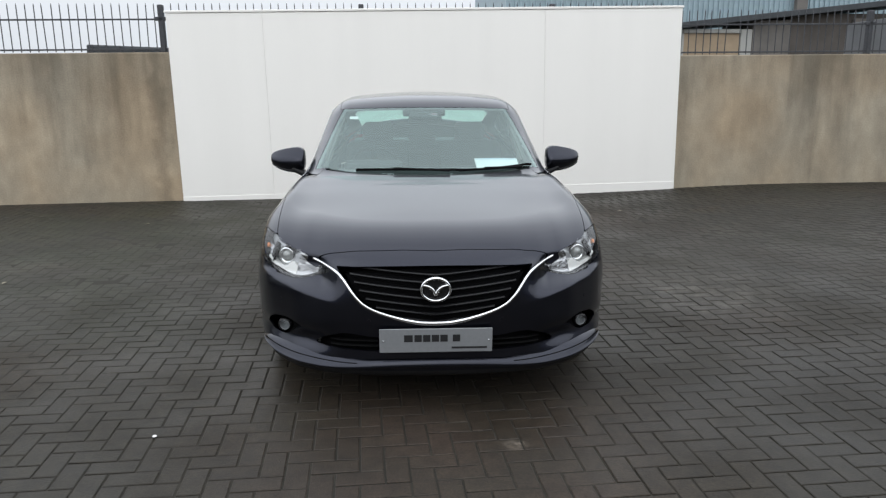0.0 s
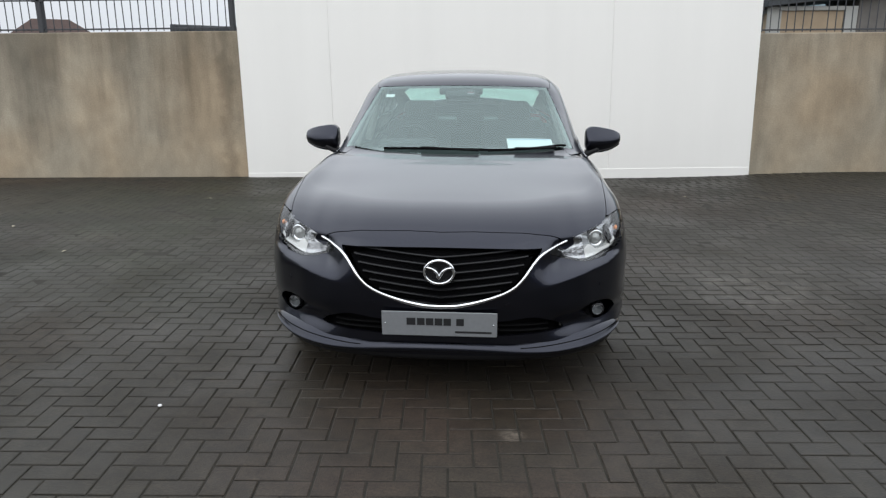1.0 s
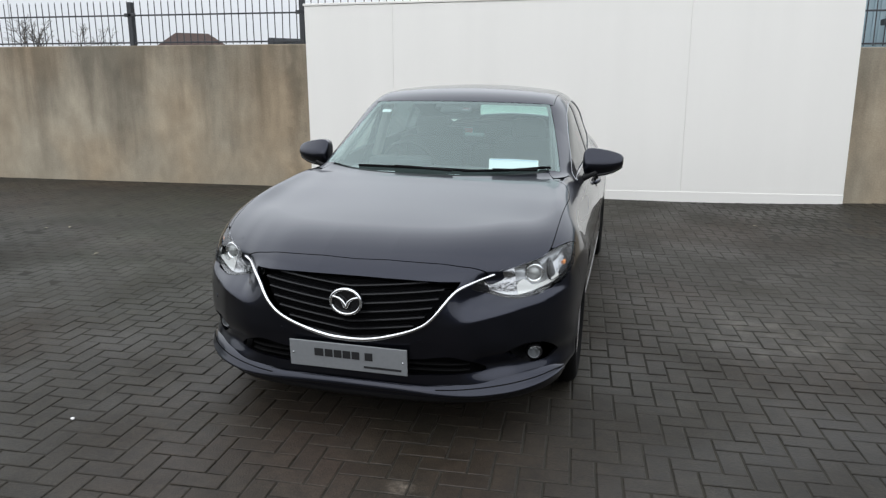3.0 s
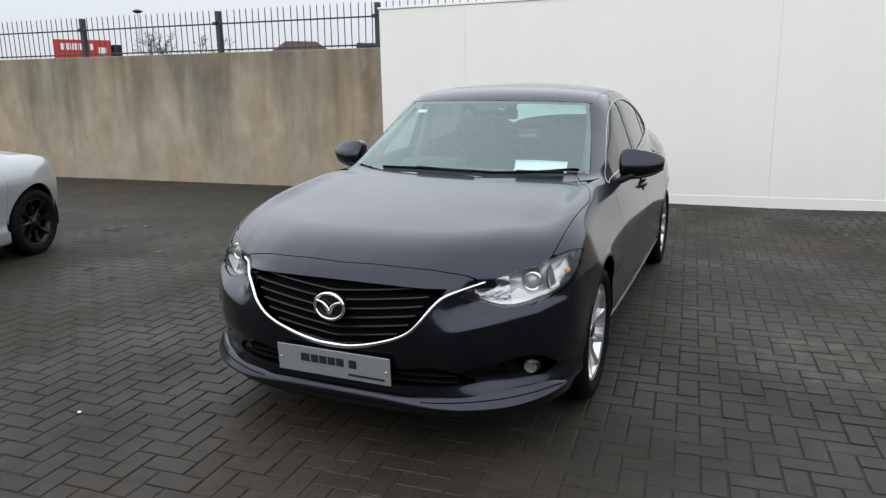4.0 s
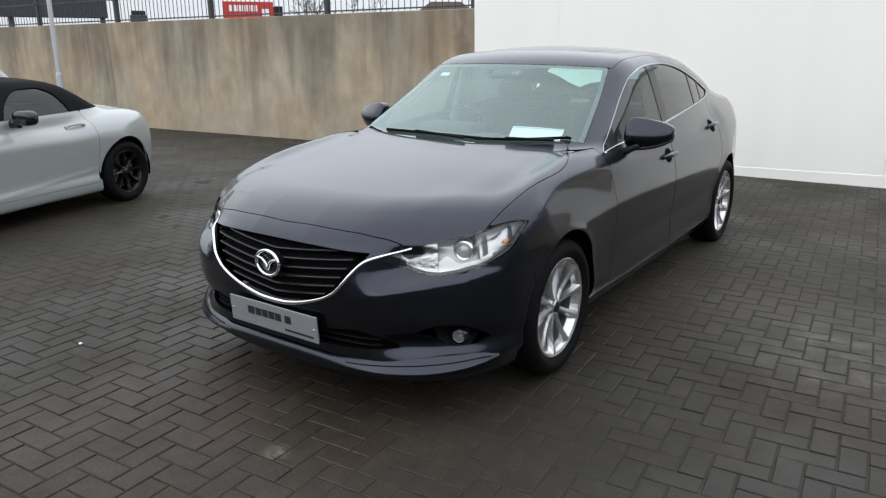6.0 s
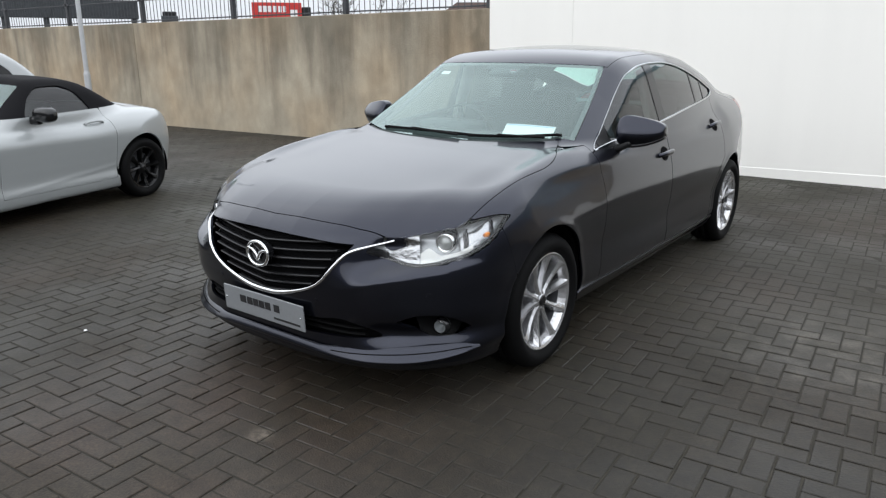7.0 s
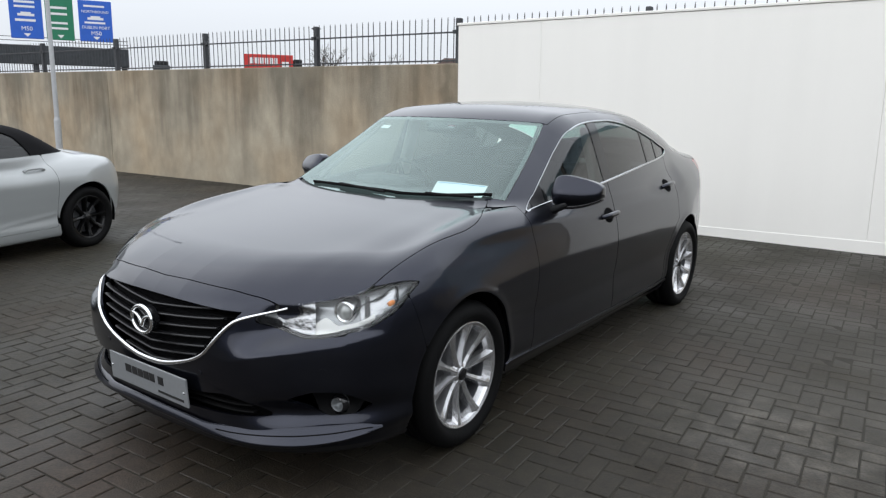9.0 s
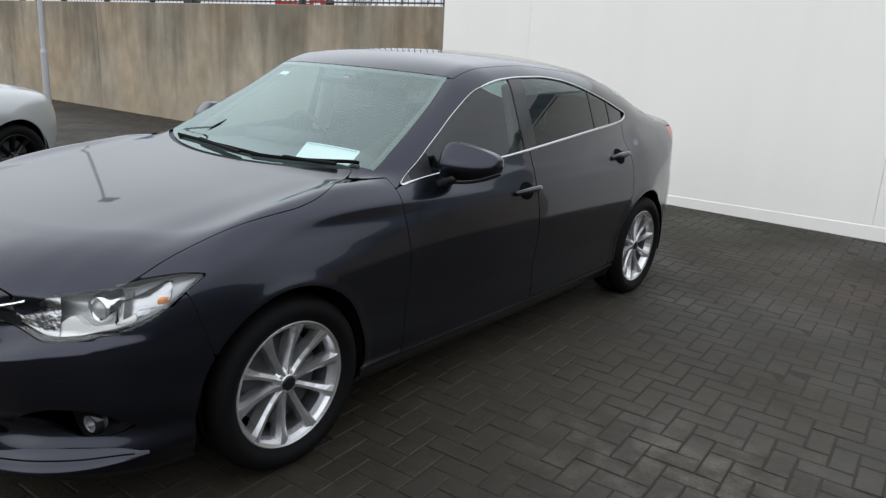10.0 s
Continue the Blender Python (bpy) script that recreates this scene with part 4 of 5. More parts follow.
    bm = bmesh.new()
    block(bm, (.165, .002, .009), (.155, -.005, -.036), 0)
    part("lettering_bar", bm, INK, plate)
    for s in (-1, 1):
        bm = bmesh.new()
        bmesh.ops.create_uvsphere(bm, u_segments=10, v_segments=6, radius=.005, matrix=Matrix.Translation((s * .245, -.004, 0)))
        part("screw", bm, CHROME, plate)
    # parking sensors
    for sx, sz in ((.31, .456), (.745, .508)):
        for s in (-1, 1):
            c = surf_y(np.array([s * sx]), np.array([sz]))
            nrm = Vector(sk.normal(c)[0])
            bm = bmesh.new()
            rod(bm, Vector(c[0]) - nrm * .01, Vector(c[0]) + nrm * .002, .011, .010, 16)
            part("parking_sensor", bm, PAINT, car)
    front_lip(car)
    headlamps(car, sk, lamp, lamp_low, x, y, z, q)
    fog_lamps(car, sk, fog, x)
    side_trim(car, sk, low_glass, top_glass, surf_x)
    for s in (1, -1):
        for yy in AX:
            make_wheel(car, (s * .800, yy + (.024 if yy < 1 else .004), .310), .325, .218, .234, ALLOY, s, 10, .25)
            arch_liner(car, yy, AZ, AR + .006, s * .55, s * .885)
    wing_mirrors(car, surf_x)
    wipers(car, sk, surf_z)
    cabin(car)
    # the cabin and tail stand a little further back than the drawn sections
    for ob in car.children_recursive:
        if ob.type != "MESH":
            continue
        if ob.parent is car and ob.location.length < 1e-6:
            n = len(ob.data.vertices)
            co = np.empty(n * 3)
            ob.data.vertices.foreach_get("co", co)
            y, high = co[1::3].copy(), np.clip((co[2::3] - .75) / .3, 0, 1)
            co[1::3] += .045 * np.clip((y - .4) / .5, 0, 1) + .055 * high * np.clip((y - 1.6) / 1.2, 0, 1) + .045 * np.clip((y - 3.1) / .6, 0, 1)
            ob.data.vertices.foreach_set("co", co)
            ob.data.update()
    for ob in car.children:
        if ob.location.length > 1e-6:
            ob.location.y += .045 * min(max((ob.location.y - .4) / .5, 0), 1)
    return car

def headlamps(car, sk, lamp, lamp_low, x, y, z, q):
    """A clear cover over a bright housing with a projector, an inner reflector bowl, a bright trough and an amber corner."""
    edge = z - lamp_low(q)
    for s in (1, -1):
        mine = s * x - .3
        lampo = new("headlamp")
        lampo.parent = car
        tagged(lampo, "clear headlamp with chrome reflectors")
        me = lambda name, f, mat, label="", **k: sk.panel(name, both(f, mine), mat, lampo, label, **k)
        me("lamp_cover", lamp, LAMP_GLASS, lip=0).visible_shadow = False
        me("housing", lamp + .012, LAMP_BACK, sink=.050, lip=0)
        me("black_border", both(lamp, either(.009 - edge, both(-.185 - q, .030 - edge))), BLACK_GLOSS, sink=.008, lip=.03)
        trough_top = curve([(-.04, .022), (.0, .050), (.04, .064), (.07, .05), (.10, .03), (.2, .028), (.3, .036)])(q)
        me("bright_trough", both(edge - .013, trough_top - edge, q + .035, .30 - q), SILVER, "bright silver trough", sink=.016, lip=.05)
        me("reflector_bowl", both(lamp - .004, edge - .013, -.012 - q, q + .205), FACET, "faceted mirror bowl", sink=.012, lip=.0)
        me("outer_reflector", both(lamp - .006, edge - .02, q - .22, .43 - q, .085 - edge), FACET, sink=.026, lip=-.02)
        me("divider", both(lamp - .014, edge - .024, q - .245, .275 - q), BLACK_GLOSS, "black upright divider", sink=.018, lip=.02)
        c = Vector((s * .727, -.585, .695))
        for name, mat, prof in (("projector_ring", CHROME, [(.029, .004), (.036, .012), (.041, .009), (.044, -.004), (.047, -.05), (.050, -.075)]), ("projector_lens", LENS_GREY, [(.0005, .018), (.012, .016), (.022, .010), (.030, -.002)])):
            v, f = lathe(prof, 32)
            m = Matrix.Translation(c) @ Matrix.Rotation(-math.pi / 2, 4, "Z") @ Matrix.Rotation(s * radians(14), 4, "Z")
            mesh_ob(name, [m @ Vector(p) for p in v], f, mat, lampo, smooth=True)
        c = sk.onto([(s * 1.3, -.435, .722)], (-s, 0, 0))[0]
        rounded_form("indicator", (c[0] - s * .040, c[1] - .016, c[2]), (.016, .040, .022), .8, AMBER, lampo, "amber indicator", n=10)


def front_lip(car):
    """The chin: a thin blade at the middle that grows into a wing at each corner."""
    reach = curve([(0, -.942), (.3, -.930), (.5, -.892), (.65, -.825), (.75, -.745), (.83, -.645), (.867, -.571), (.878, -.53)])
    height = curve([(0, .247), (.2, .243), (.5, .230), (.69, .236), (.79, .246), (.87, .264)])
    shelf = curve([(0, .014), (.3, .016), (.42, .026), (.55, .042), (.7, .048), (.80, .040), (.85, .026), (.875, .006)])
    face = curve([(0, .018), (.4, .018), (.65, .018), (.80, .014), (.85, .010), (.875, .002)])
    xs = np.r_[np.linspace(-.876, -.80, 14)[:-1], np.linspace(-.80, .80, 91), np.linspace(.80, .876, 14)[1:]]
    a = np.abs(xs)
    p = np.c_[xs, reach(a), height(a)]
    t = np.gradient(p, axis=0)
    out = np.c_[t[:, 1], -t[:, 0], 0 * xs]
    out /= np.linalg.norm(out, axis=1, keepdims=True)
    up = np.array((0, 0, 1.0))
    ring = []
    for u, w in ((-1.1, .062), (-.8, .055), (-.5, .036), (-.22, .012), (-.06, -.004), (0, -.4), (0, -.75), (-.10, -1.0), (-.3, -1.1), (-1.2, -1.15)):
        du = (u * shelf(a))[:, None] * out
        dz = np.where(w > 0, w * shelf(a) / .055, w * face(a) if w < -.01 else w)
        ring.append(p + du + np.outer(dz, up))
    k = len(ring)
    v = np.stack(ring, 1).reshape(-1, 3)
    f = [(i * k + j, (i + 1) * k + j, (i + 1) * k + j + 1, i * k + j + 1) for i in range(len(xs) - 1) for j in range(k - 1)]
    lip = mesh_ob("chin_lip", v, f, PAINT, car, smooth=True)
    for side in (1, -1):
        run = np.where((xs * side > .36) & (a < .868))[0]
        line = (ring[2] * .55 + ring[3] * .45)[run]
        v, f = ribbon(line, out[run] * .55 + up, .005, .0022)
        mesh_ob("lip_seam", v, f, DARK_INSIDE, lip)
    return lip


def fog_lamps(car, sk, fog, x):
    for s in (1, -1):
        mine = s * x - .3
        pocket = sk.panel("fog_pocket", both(fog + .012, mine), BLACK_PLASTIC, car, "black fog lamp pocket", sink=.095, lip=-.09)
        c = Vector((s * .746, -.640, .354))
        m = Matrix.Translation(c) @ Matrix.Rotation(-math.pi / 2, 4, "Z") @ Matrix.Rotation(s * radians(10), 4, "Z")
        for name, mat, prof in (("fog_lamp", GREY_BLADE, [(.001, -.02), (.014, -.014), (.023, .006), (.026, .012), (.028, .008), (.029, -.03)]), ("fog_lens", LAMP_GLASS, [(.0005, .014), (.016, .012), (.026, .007)])):
            v, f = lathe(prof, 28)
            mesh_ob(name, [m @ Vector(p) for p in v], f, mat, pocket, smooth=True)
        v, f = lathe([(.026, .012), (.034, .010), (.039, -.01)], 28)
        mesh_ob("bezel", [m @ Vector(p) for p in v], f, BLACK_GLOSS, pocket, smooth=True)


def side_trim(car, sk, low_glass, top_glass, surf_x):
    """Chrome round the side glass, door handles over dark ovals painted as their cups' shade, and the side seams."""
    ys = np.r_[np.linspace(.60, 2.74, 70), np.linspace(2.74, .60, 80)]
    zs = np.r_[low_glass(ys[:70]), top_glass(ys[70:])]
    for s in (1, -1):
        pts = surf_x(ys, zs, s)
        sunk = np.where((np.arange(150) >= 70) & (ys < 1.3), .0028, 0)
        v, f = ribbon(pts - sk.normal(pts) * sunk[:, None], sk.normal(pts), np.r_[np.full(70, .0135), np.where(ys[70:] < 1.25, .005, .0105)], .0035, True)
        mesh_ob("window_surround", v, f, TRIM_CHROME, car, "bright chrome strip", smooth=True)
        for yy, zz in ((1.415, .842), (2.475, .922)):
            a = np.linspace(-.115, .115, 25)
            pts = surf_x(yy + a, np.full(25, zz) + .03 * a, s)
            n = sk.normal(pts)
            lift = .030 * (1 - (a / .118) ** 4)
            v, f = ribbon(pts + n * lift[:, None], n, .030 - .006 * (a / .11) ** 2, .012)
            mesh_ob("door_handle", v, f, PAINT, car, smooth=True)
            # no hollow: a near-black oval on the skin gives the cup's shade
            t = np.linspace(0, 2 * math.pi, 28, endpoint=False)
            rim = surf_x(yy - .01 + .062 * np.cos(t), zz + .042 * np.sin(t), s)
            nr = sk.normal(rim)
            mid = rim.mean(0)
            v = np.concatenate([rim + nr * .0015, mid + (rim - mid) * .96 + nr * .002, [mid + nr.mean(0) * .0035]])
            f = [(i, (i + 1) % 28, 28 + (i + 1) % 28, 28 + i) for i in range(28)] + [(28 + i, 28 + (i + 1) % 28, 56) for i in range(28)]
            mesh_ob("handle_cup", v, f if s > 0 else [k[::-1] for k in f], DARK_INSIDE, car)


def wing_mirrors(car, surf_x):
    for s in (1, -1):
        m = new("wing_mirror")
        m.parent = car
        tagged(m, "dark grey wing mirror on a black foot")

        def bend(p, s=s):
            """Tapers outwards and sweeps back; the front is creased, with a face above and one below."""
            u = min(max((p.x * s + .12) / .24, 0), 1)
            w = p.z / .071
            low, top = -.092 + .052 * u ** 3, .084 - .042 * u ** 1.6
            crease = -.12
            slope = .86 * (w - crease) / (1 - crease) if w > crease else .55 * (crease - w) / (1 + crease)
            y = p.y * (1.12 - .42 * u)
            if y < 0:
                y *= 1 - slope
            return Vector((p.x, y + .062 * u * u, low + (w + 1) / 2 * (top - low)))

        def cap(p, s=s):
            u = min(max((p.x * s + .12) / .24, 0), 1)
            low = -.094 + .054 * u ** 3
            y = p.y * (1.12 - .42 * u) * (.52 if p.y < 0 else 1)
            return Vector((p.x, y + .062 * u * u, low + (p.z / .071 + 1) / 2 * (.024 - .008 * u)))
        rounded_form("housing", (s * .948, .865, 1.036), (.240, .160, .142), .48, PAINT, m, shape=bend)
        rounded_form("lower_cap", (s * .948, .863, 1.036), (.232, .160, .142), .48, BLACK_GLOSS, m, shape=cap)
        bm = bmesh.new()
        block(bm, (.13, .004, .075), (s * .935, .926, 1.028), .0, Matrix.Rotation(s * radians(12), 4, "Z"))
        part("mirror_glass", bm, CHROME, m)
        bm = bmesh.new()
        block(bm, (.11, .07, .035), (s * .868, .85, .950), .014, Matrix.Rotation(s * radians(-28), 4, "Y"), 3)
        part("foot", bm, BLACK_PLASTIC, m, smooth=True)


def wipers(car, sk, surf_z):
    """Two flat blades parked along the foot of the screen, each on a bent arm."""
    for a, b in (((-.45, .408), (.23, .362)), ((.19, .352), (.665, .518))):
        w = new("wiper")
        w.parent = car
        t = np.linspace(0, 1, 30)
        xs = a[0] + (b[0] - a[0]) * t
        ys = a[1] + (b[1] - a[1]) * t - .02 * np.sin(math.pi * t)
        pts = surf_z(xs, ys)
        n = sk.normal(pts)
        v, f = ribbon(pts + n * .006, n, .012, .010)
        mesh_ob("blade", v, f, RUBBER, w)
        arm = surf_z(xs[10:26], ys[10:26] - .030 * np.linspace(0, 1, 16))
        na = sk.normal(arm)
        v, f = ribbon(arm + na * .014, na, .016, .008)
        mesh_ob("arm", v, f, RUBBER, w)


def cabin(car):
    """Seats, dashboard, wheel and the dark lining seen through the glass."""
    def seat(x, y, wide=.5, tall=.60, low=-.03):
        s = new("seat")
        s.parent = car
        s.location = (x, y, .42 + low)
        bm = bmesh.new()
        block(bm, (wide, .52, .17), (0, -.05, .05), .06, segments=3)
        part("cushion", bm, CLOTH, s, smooth=True)
        bm = bmesh.new()
        block(bm, (wide, .15, tall), (0, .27, .42), .065, Matrix.Rotation(radians(-18), 4, "X"), 3)
        part("backrest", bm, CLOTH, s, smooth=True)
        bm = bmesh.new()
        block(bm, (.25, .10, .17), (0, .39, .495 + tall * .45), .045, Matrix.Rotation(radians(-12), 4, "X"), 3)
        for k in (-.05, .05):
            rod(bm, (k, .375, .40 + tall * .45), (k, .39, .465 + tall * .45), .007)
        part("headrest", bm, CLOTH, s, smooth=True)
    seat(-.37, 1.35)
    seat(.37, 1.35)
    for x in (-.42, 0, .42):
        seat(x, 2.15, .44, .46, -.09)
    bm = bmesh.new()
    block(bm, (1.36, .62, .20), (0, .78, .86), .07, Matrix.Rotation(radians(-3), 4, "X"), 3)
    block(bm, (.40, .22, .07), (-.37, .93, .975), .03, segments=3)
    part("dashboard", bm, DASH, car, smooth=True)
    bm = bmesh.new()
    block(bm, (1.3, .35, .06), (0, 2.78, 1.0), .02)
    part("parcel_shelf", bm, DASH, car)
    bm = bmesh.new()
    block(bm, (1.4, 2.2, .06), (0, 1.7, .30), .01)
    part("cabin_floor", bm, DARK_INSIDE, car)
    bm = bmesh.new()
    block(bm, (1.5, .04, .62), (0, .52, .58), .01)
    part("bulkhead", bm, DARK_INSIDE, car)
    t = np.linspace(0, 2 * math.pi, 41)[:-1]
    m = pose(-.37, 1.12, .93, -68, 0, 0)
    ring = np.array([m @ Vector((.18 * math.cos(a), .18 * math.sin(a), 0)) for a in t])
    nrm = np.array([m.to_3x3() @ Vector((math.cos(a), math.sin(a), 0)) for a in t])
    v, f = ribbon(ring, nrm, .028, .012, True)
    wheel = mesh_ob("steering_wheel", v, f, BLACK_PLASTIC, car, smooth=True)
    bm = bmesh.new()
    block(bm, (.16, .12, .05), (0, 0, -.01), .03, segments=3)
    for a in (0, math.pi, -math.pi / 2):
        block(bm, (.12, .035, .02), (.11 * math.cos(a), .11 * math.sin(a), 0), .006, Matrix.Rotation(a, 4, "Z"))
    bmesh.ops.transform(bm, matrix=m, verts=bm.verts)
    part("wheel_boss", bm, BLACK_PLASTIC, wheel)
    bm = bmesh.new()
    block(bm, (.24, .035, .07), (0, 1.14, 1.285), .016, Matrix.Rotation(radians(-12), 4, "X"), 3)
    rod(bm, (0, 1.13, 1.31), (0, 1.10, 1.37), .012)
    mir = part("rear_view_mirror", bm, BLACK_PLASTIC, car, smooth=True)
    bm = bmesh.new()
    block(bm, (.30, .10, .035), (-.01, 1.05, 1.345), .014, Matrix.Rotation(radians(28), 4, "X"), 3)
    block(bm, (.21, .10, .035), (-.01, 1.0, 1.318), .014, Matrix.Rotation(radians(28), 4, "X"), 3)
    sens = part("sensor_housing", bm, BLACK_PLASTIC, car, smooth=True)
    bm = bmesh.new()
    block(bm, (.045, .012, .03), (.06, 1.015, 1.318), .004, Matrix.Rotation(radians(-30), 4, "X"))
    part("camera_window", bm, GREY_BLADE, sens)
    bm = bmesh.new()
    block(bm, (.90, 1.25, .03), (0, 1.80, 1.372), .012)
    part("headlining", bm, PALE_TRIM, car)
    for s in (-1, 1):
        bm = bmesh.new()
        rod(bm, (s * .668, .64, 1.0), (s * .588, 1.12, 1.315), .015, .013, 10)
        part("pillar_lining", bm, GREY_TRIM, car, "grey pillar lining", smooth=True)
        bm = bmesh.new()
        block(bm, (.045, .11, .40), (s * .70, 1.53, 1.14), .015, Matrix.Rotation(s * radians(-16), 4, "Y"))
        part("belt_pillar", bm, PALE_TRIM, car)
        bm = bmesh.new()
        block(bm, (.05, 1.9, .5), (s * .79, 1.55, .66), .02)
        part("door_card", bm, DASH, car)
    bm = bmesh.new()
    block(bm, (.06, .003, .035), (-.505, 1.046, 1.300), 0, Matrix.Rotation(radians(-62), 4, "X"))
    part("screen_sticker", bm, PAPER, car, "small white paper sticker")


saloon()


def paper():
    """A price sheet propped on the dashboard, behind the glass."""
    ob = thing("paper_sheet", "white paper sheet with a blue line on the dashboard", "paper", pose(.437, .545, 1.022, 0, 0, 9.5))
    n = 12
    v = [(-.143 + .286 * i / n, .080 * j - .04, .057 * j - .022 + .004 * math.sin(2.6 * i / n + j)) for j in (0, 1) for i in range(n + 1)]
    f = [(i, i + 1, n + 2 + i, n + 1 + i) for i in range(n)]
    mesh_ob("sheet", v, f, PAPER, ob)
    v = [(-.135 + .27 * i / n, .080 * j - .04, .057 * j - .0195 + .004 * math.sin(2.6 * i / n + 1)) for j in (.86, .91) for i in range(n + 1)]
    mesh_ob("printed_line", v, f, BLUE_INK, ob)
    return ob


paper()

# ---- the roadster and the white hatchback ----


def roadster(m):
    car = thing("roadster", "pearl white two-seat roadster with a black folding top", "car", m)
    sk = Skin(roadster_shape(), -.1, 2.5, curve([(-.2, .5), (.6, .6), (1.2, .68), (2.5, .6)]), across=120, along=.022, caps=(50, 50), low=14)
    x, y, z = sk.verts.T
    X = np.abs(x)
    ay, az, ar = (0, 2.31), .305, .345
    arch = both(np.where(X > .45, np.hypot(y - ay[0], z - az) - ar, 1), np.where(X > .45, np.hypot(y - ay[1], z - az) - ar, 1))
    belt = curve([(.4, .87), (.8, .885), (1.5, .905), (2.0, .915), (2.5, .93)])
    above = both(z - belt(y) - .006, .746 - X)
    ws_top = 1.19 + .12 * X * X
    screen = both(above, ws_top - y, y - .7, .60 - .10 * (y - .7) - X)
    glass_top = curve([(1.10, .89), (1.17, 1.0), (1.26, 1.09), (1.36, 1.135), (1.55, 1.14), (1.68, 1.10), (1.78, 1.0), (1.84, .90)])
    side_glass = np.where(X > .4, both(z - belt(y) - .012, glass_top(y) - z, y - 1.12, 1.83 - y), -1)
    cloth = both(above, y - ws_top - .03, -side_glass - .004, z - .9 + .02 * y)
    frame_ = both(above, -screen, -cloth - .001, -side_glass - .004, 2.1 - y)
    door = both(y - .74, 1.95 - y - .1 * (z - .6) ** 2, z - .26, either(belt(y) + .0063 - z, X - .746), X - .5)
    tail = np.where(y > 2.6, both(.055 - np.hypot((z - .70), (X - .58) * .8)), -1)
    body = both(arch, -door - .004, -above, z - .16, -tail - .004)
    p = lambda name, f, mat, label="", **k: sk.panel(name, f, mat, car, label, **k)
    p("body", body, WHITE_PAINT)
    for s in (1, -1):
        mine = s * x
        p("door", both(door, mine), WHITE_PAINT)
        p("side_window", both(side_glass, mine), DOOR_GLASS, sink=.01, lip=0).visible_shadow = False
        p("tail_lamp", both(tail, mine), RED_LENS)
        for yy in ay:
            make_wheel(car, (s * .745, yy, .30), .30, .195, .208, DARK_ALLOY, s, 8, .1, "dark grey alloy")
            arch_liner(car, yy, az, ar + .006, s * .5, s * .80)
        rounded_form("wing_mirror", (s * .89, 1.17, .925), (.22, .13, .13), .7, BLACK_GLOSS, car, "black wing mirror", n=14)
        bm = bmesh.new()
        block(bm, (.11, .06, .07), (s * .80, 1.15, .875), .02)
        part("mirror_foot", bm, BLACK_GLOSS, car)
        a = np.linspace(-.10, .10, 17)
        pts = sk.onto(np.c_[np.full(17, s * 1.3), 1.77 + a, np.full(17, .79) + .05 * a], (-s, 0, 0))
        n = sk.normal(pts)
        v, f = ribbon(pts + n * (.026 * (1 - (a / .105) ** 4))[:, None], n, .026, .011)
        mesh_ob("door_handle", v, f, WHITE_PAINT, car, smooth=True)
    p("windscreen", screen, SCREEN, lip=0).visible_shadow = False
    p("screen_frame", frame_, HOOD_CLOTH)
    p("folding_top", cloth, HOOD_CLOTH, "black cloth folding top")
    p("underbody", both(.165 - z, arch), BLACK_PLASTIC, lip=0)
    bm = bmesh.new()
    for s in (-1, 1):
        block(bm, (.46, .16, .62), (s * .36, 1.42, .70), .06, Matrix.Rotation(radians(-14), 4, "X"), 3)
    block(bm, (1.2, .4, .2), (0, .82, .76), .06, segments=3)
    block(bm, (1.3, 1.4, .05), (0, 1.3, .3), .01)
    part("cabin_lining", bm, CLOTH, car)
    return car


def hatchback(m, paint, label):
    car = thing("hatchback", label, "car", m)
    sk = Skin(hatchback_shape(), -.1, 2.7, curve([(-.2, .55), (.8, .75), (2.7, .8)]), across=90, along=.035, caps=(36, 36), low=12)
    x, y, z = sk.verts.T
    X = np.abs(x)
    ay, az, ar = (0, 2.55), .31, .35
    arch = both(*[np.where(X > .45, np.hypot(y - k, z - az) - ar, 1) for k in ay])
    glass_top = curve([(.45, .97), (.8, 1.26), (1.1, 1.44), (1.5, 1.50), (2.0, 1.49), (2.4, 1.40), (2.7, 1.22), (2.8, 1.05)])
    side = np.where(X > .45, both(z - .965 - .03 * y, glass_top(y) - z, y - .5, 2.78 - y), -1)
    screen = both(y - .30 - .2 * X * X, 1.0 + .12 * X * X - y, .62 - .1 * (y - .3) - X, z - 1.0)
    back = both(y - 2.84, .52 - X, z - 1.04, 3.2 - y)
    tail = np.where(y > 2.85, both(X - .52, z - .82, 1.03 - z), -1)
    p = lambda name, f, mat, **k: sk.panel(name, f, mat, car, **k)
    p("body", both(arch, -side - .004, -screen, -back, -tail, z - .18), paint)
    for s in (1, -1):
        p("side_window", both(side, s * x), DARK_GLASS, sink=.006, lip=0)
        p("tail_lamp", both(tail, s * x), RED_LENS)
        for yy in ay:
            make_wheel(car, (s * .76, yy, .31), .31, .20, .205, ALLOY, s, 8)
            arch_liner(car, yy, az, ar + .006, s * .5, s * .82)
        rounded_form("wing_mirror", (s * .95, .62, 1.03), (.18, .11, .13), .7, paint, car, n=12)
    p("windscreen", screen, DARK_GLASS, lip=0)
    p("rear_window", back, DARK_GLASS, lip=0)
    p("underbody", both(.185 - z, arch), BLACK_PLASTIC, lip=0)
    bm = bmesh.new()
    block(bm, (1.35, 2.5, .7), (0, 1.6, .62), .05)
    part("cabin_lining", bm, DARK_INSIDE, car)
    return car


RT = 16.2
RM = pose(-4.405, 1.115, -.025, 0, 0, RT) @ pose(-.80, -2.31, 0)
roadster(RM)
hatchback(pose(-7.15, -1.65, -.05, 0, 0, 14), WHITE_PAINT, "white hatchback parked beyond the white roadster")

# ---- lamp post, pebble ----


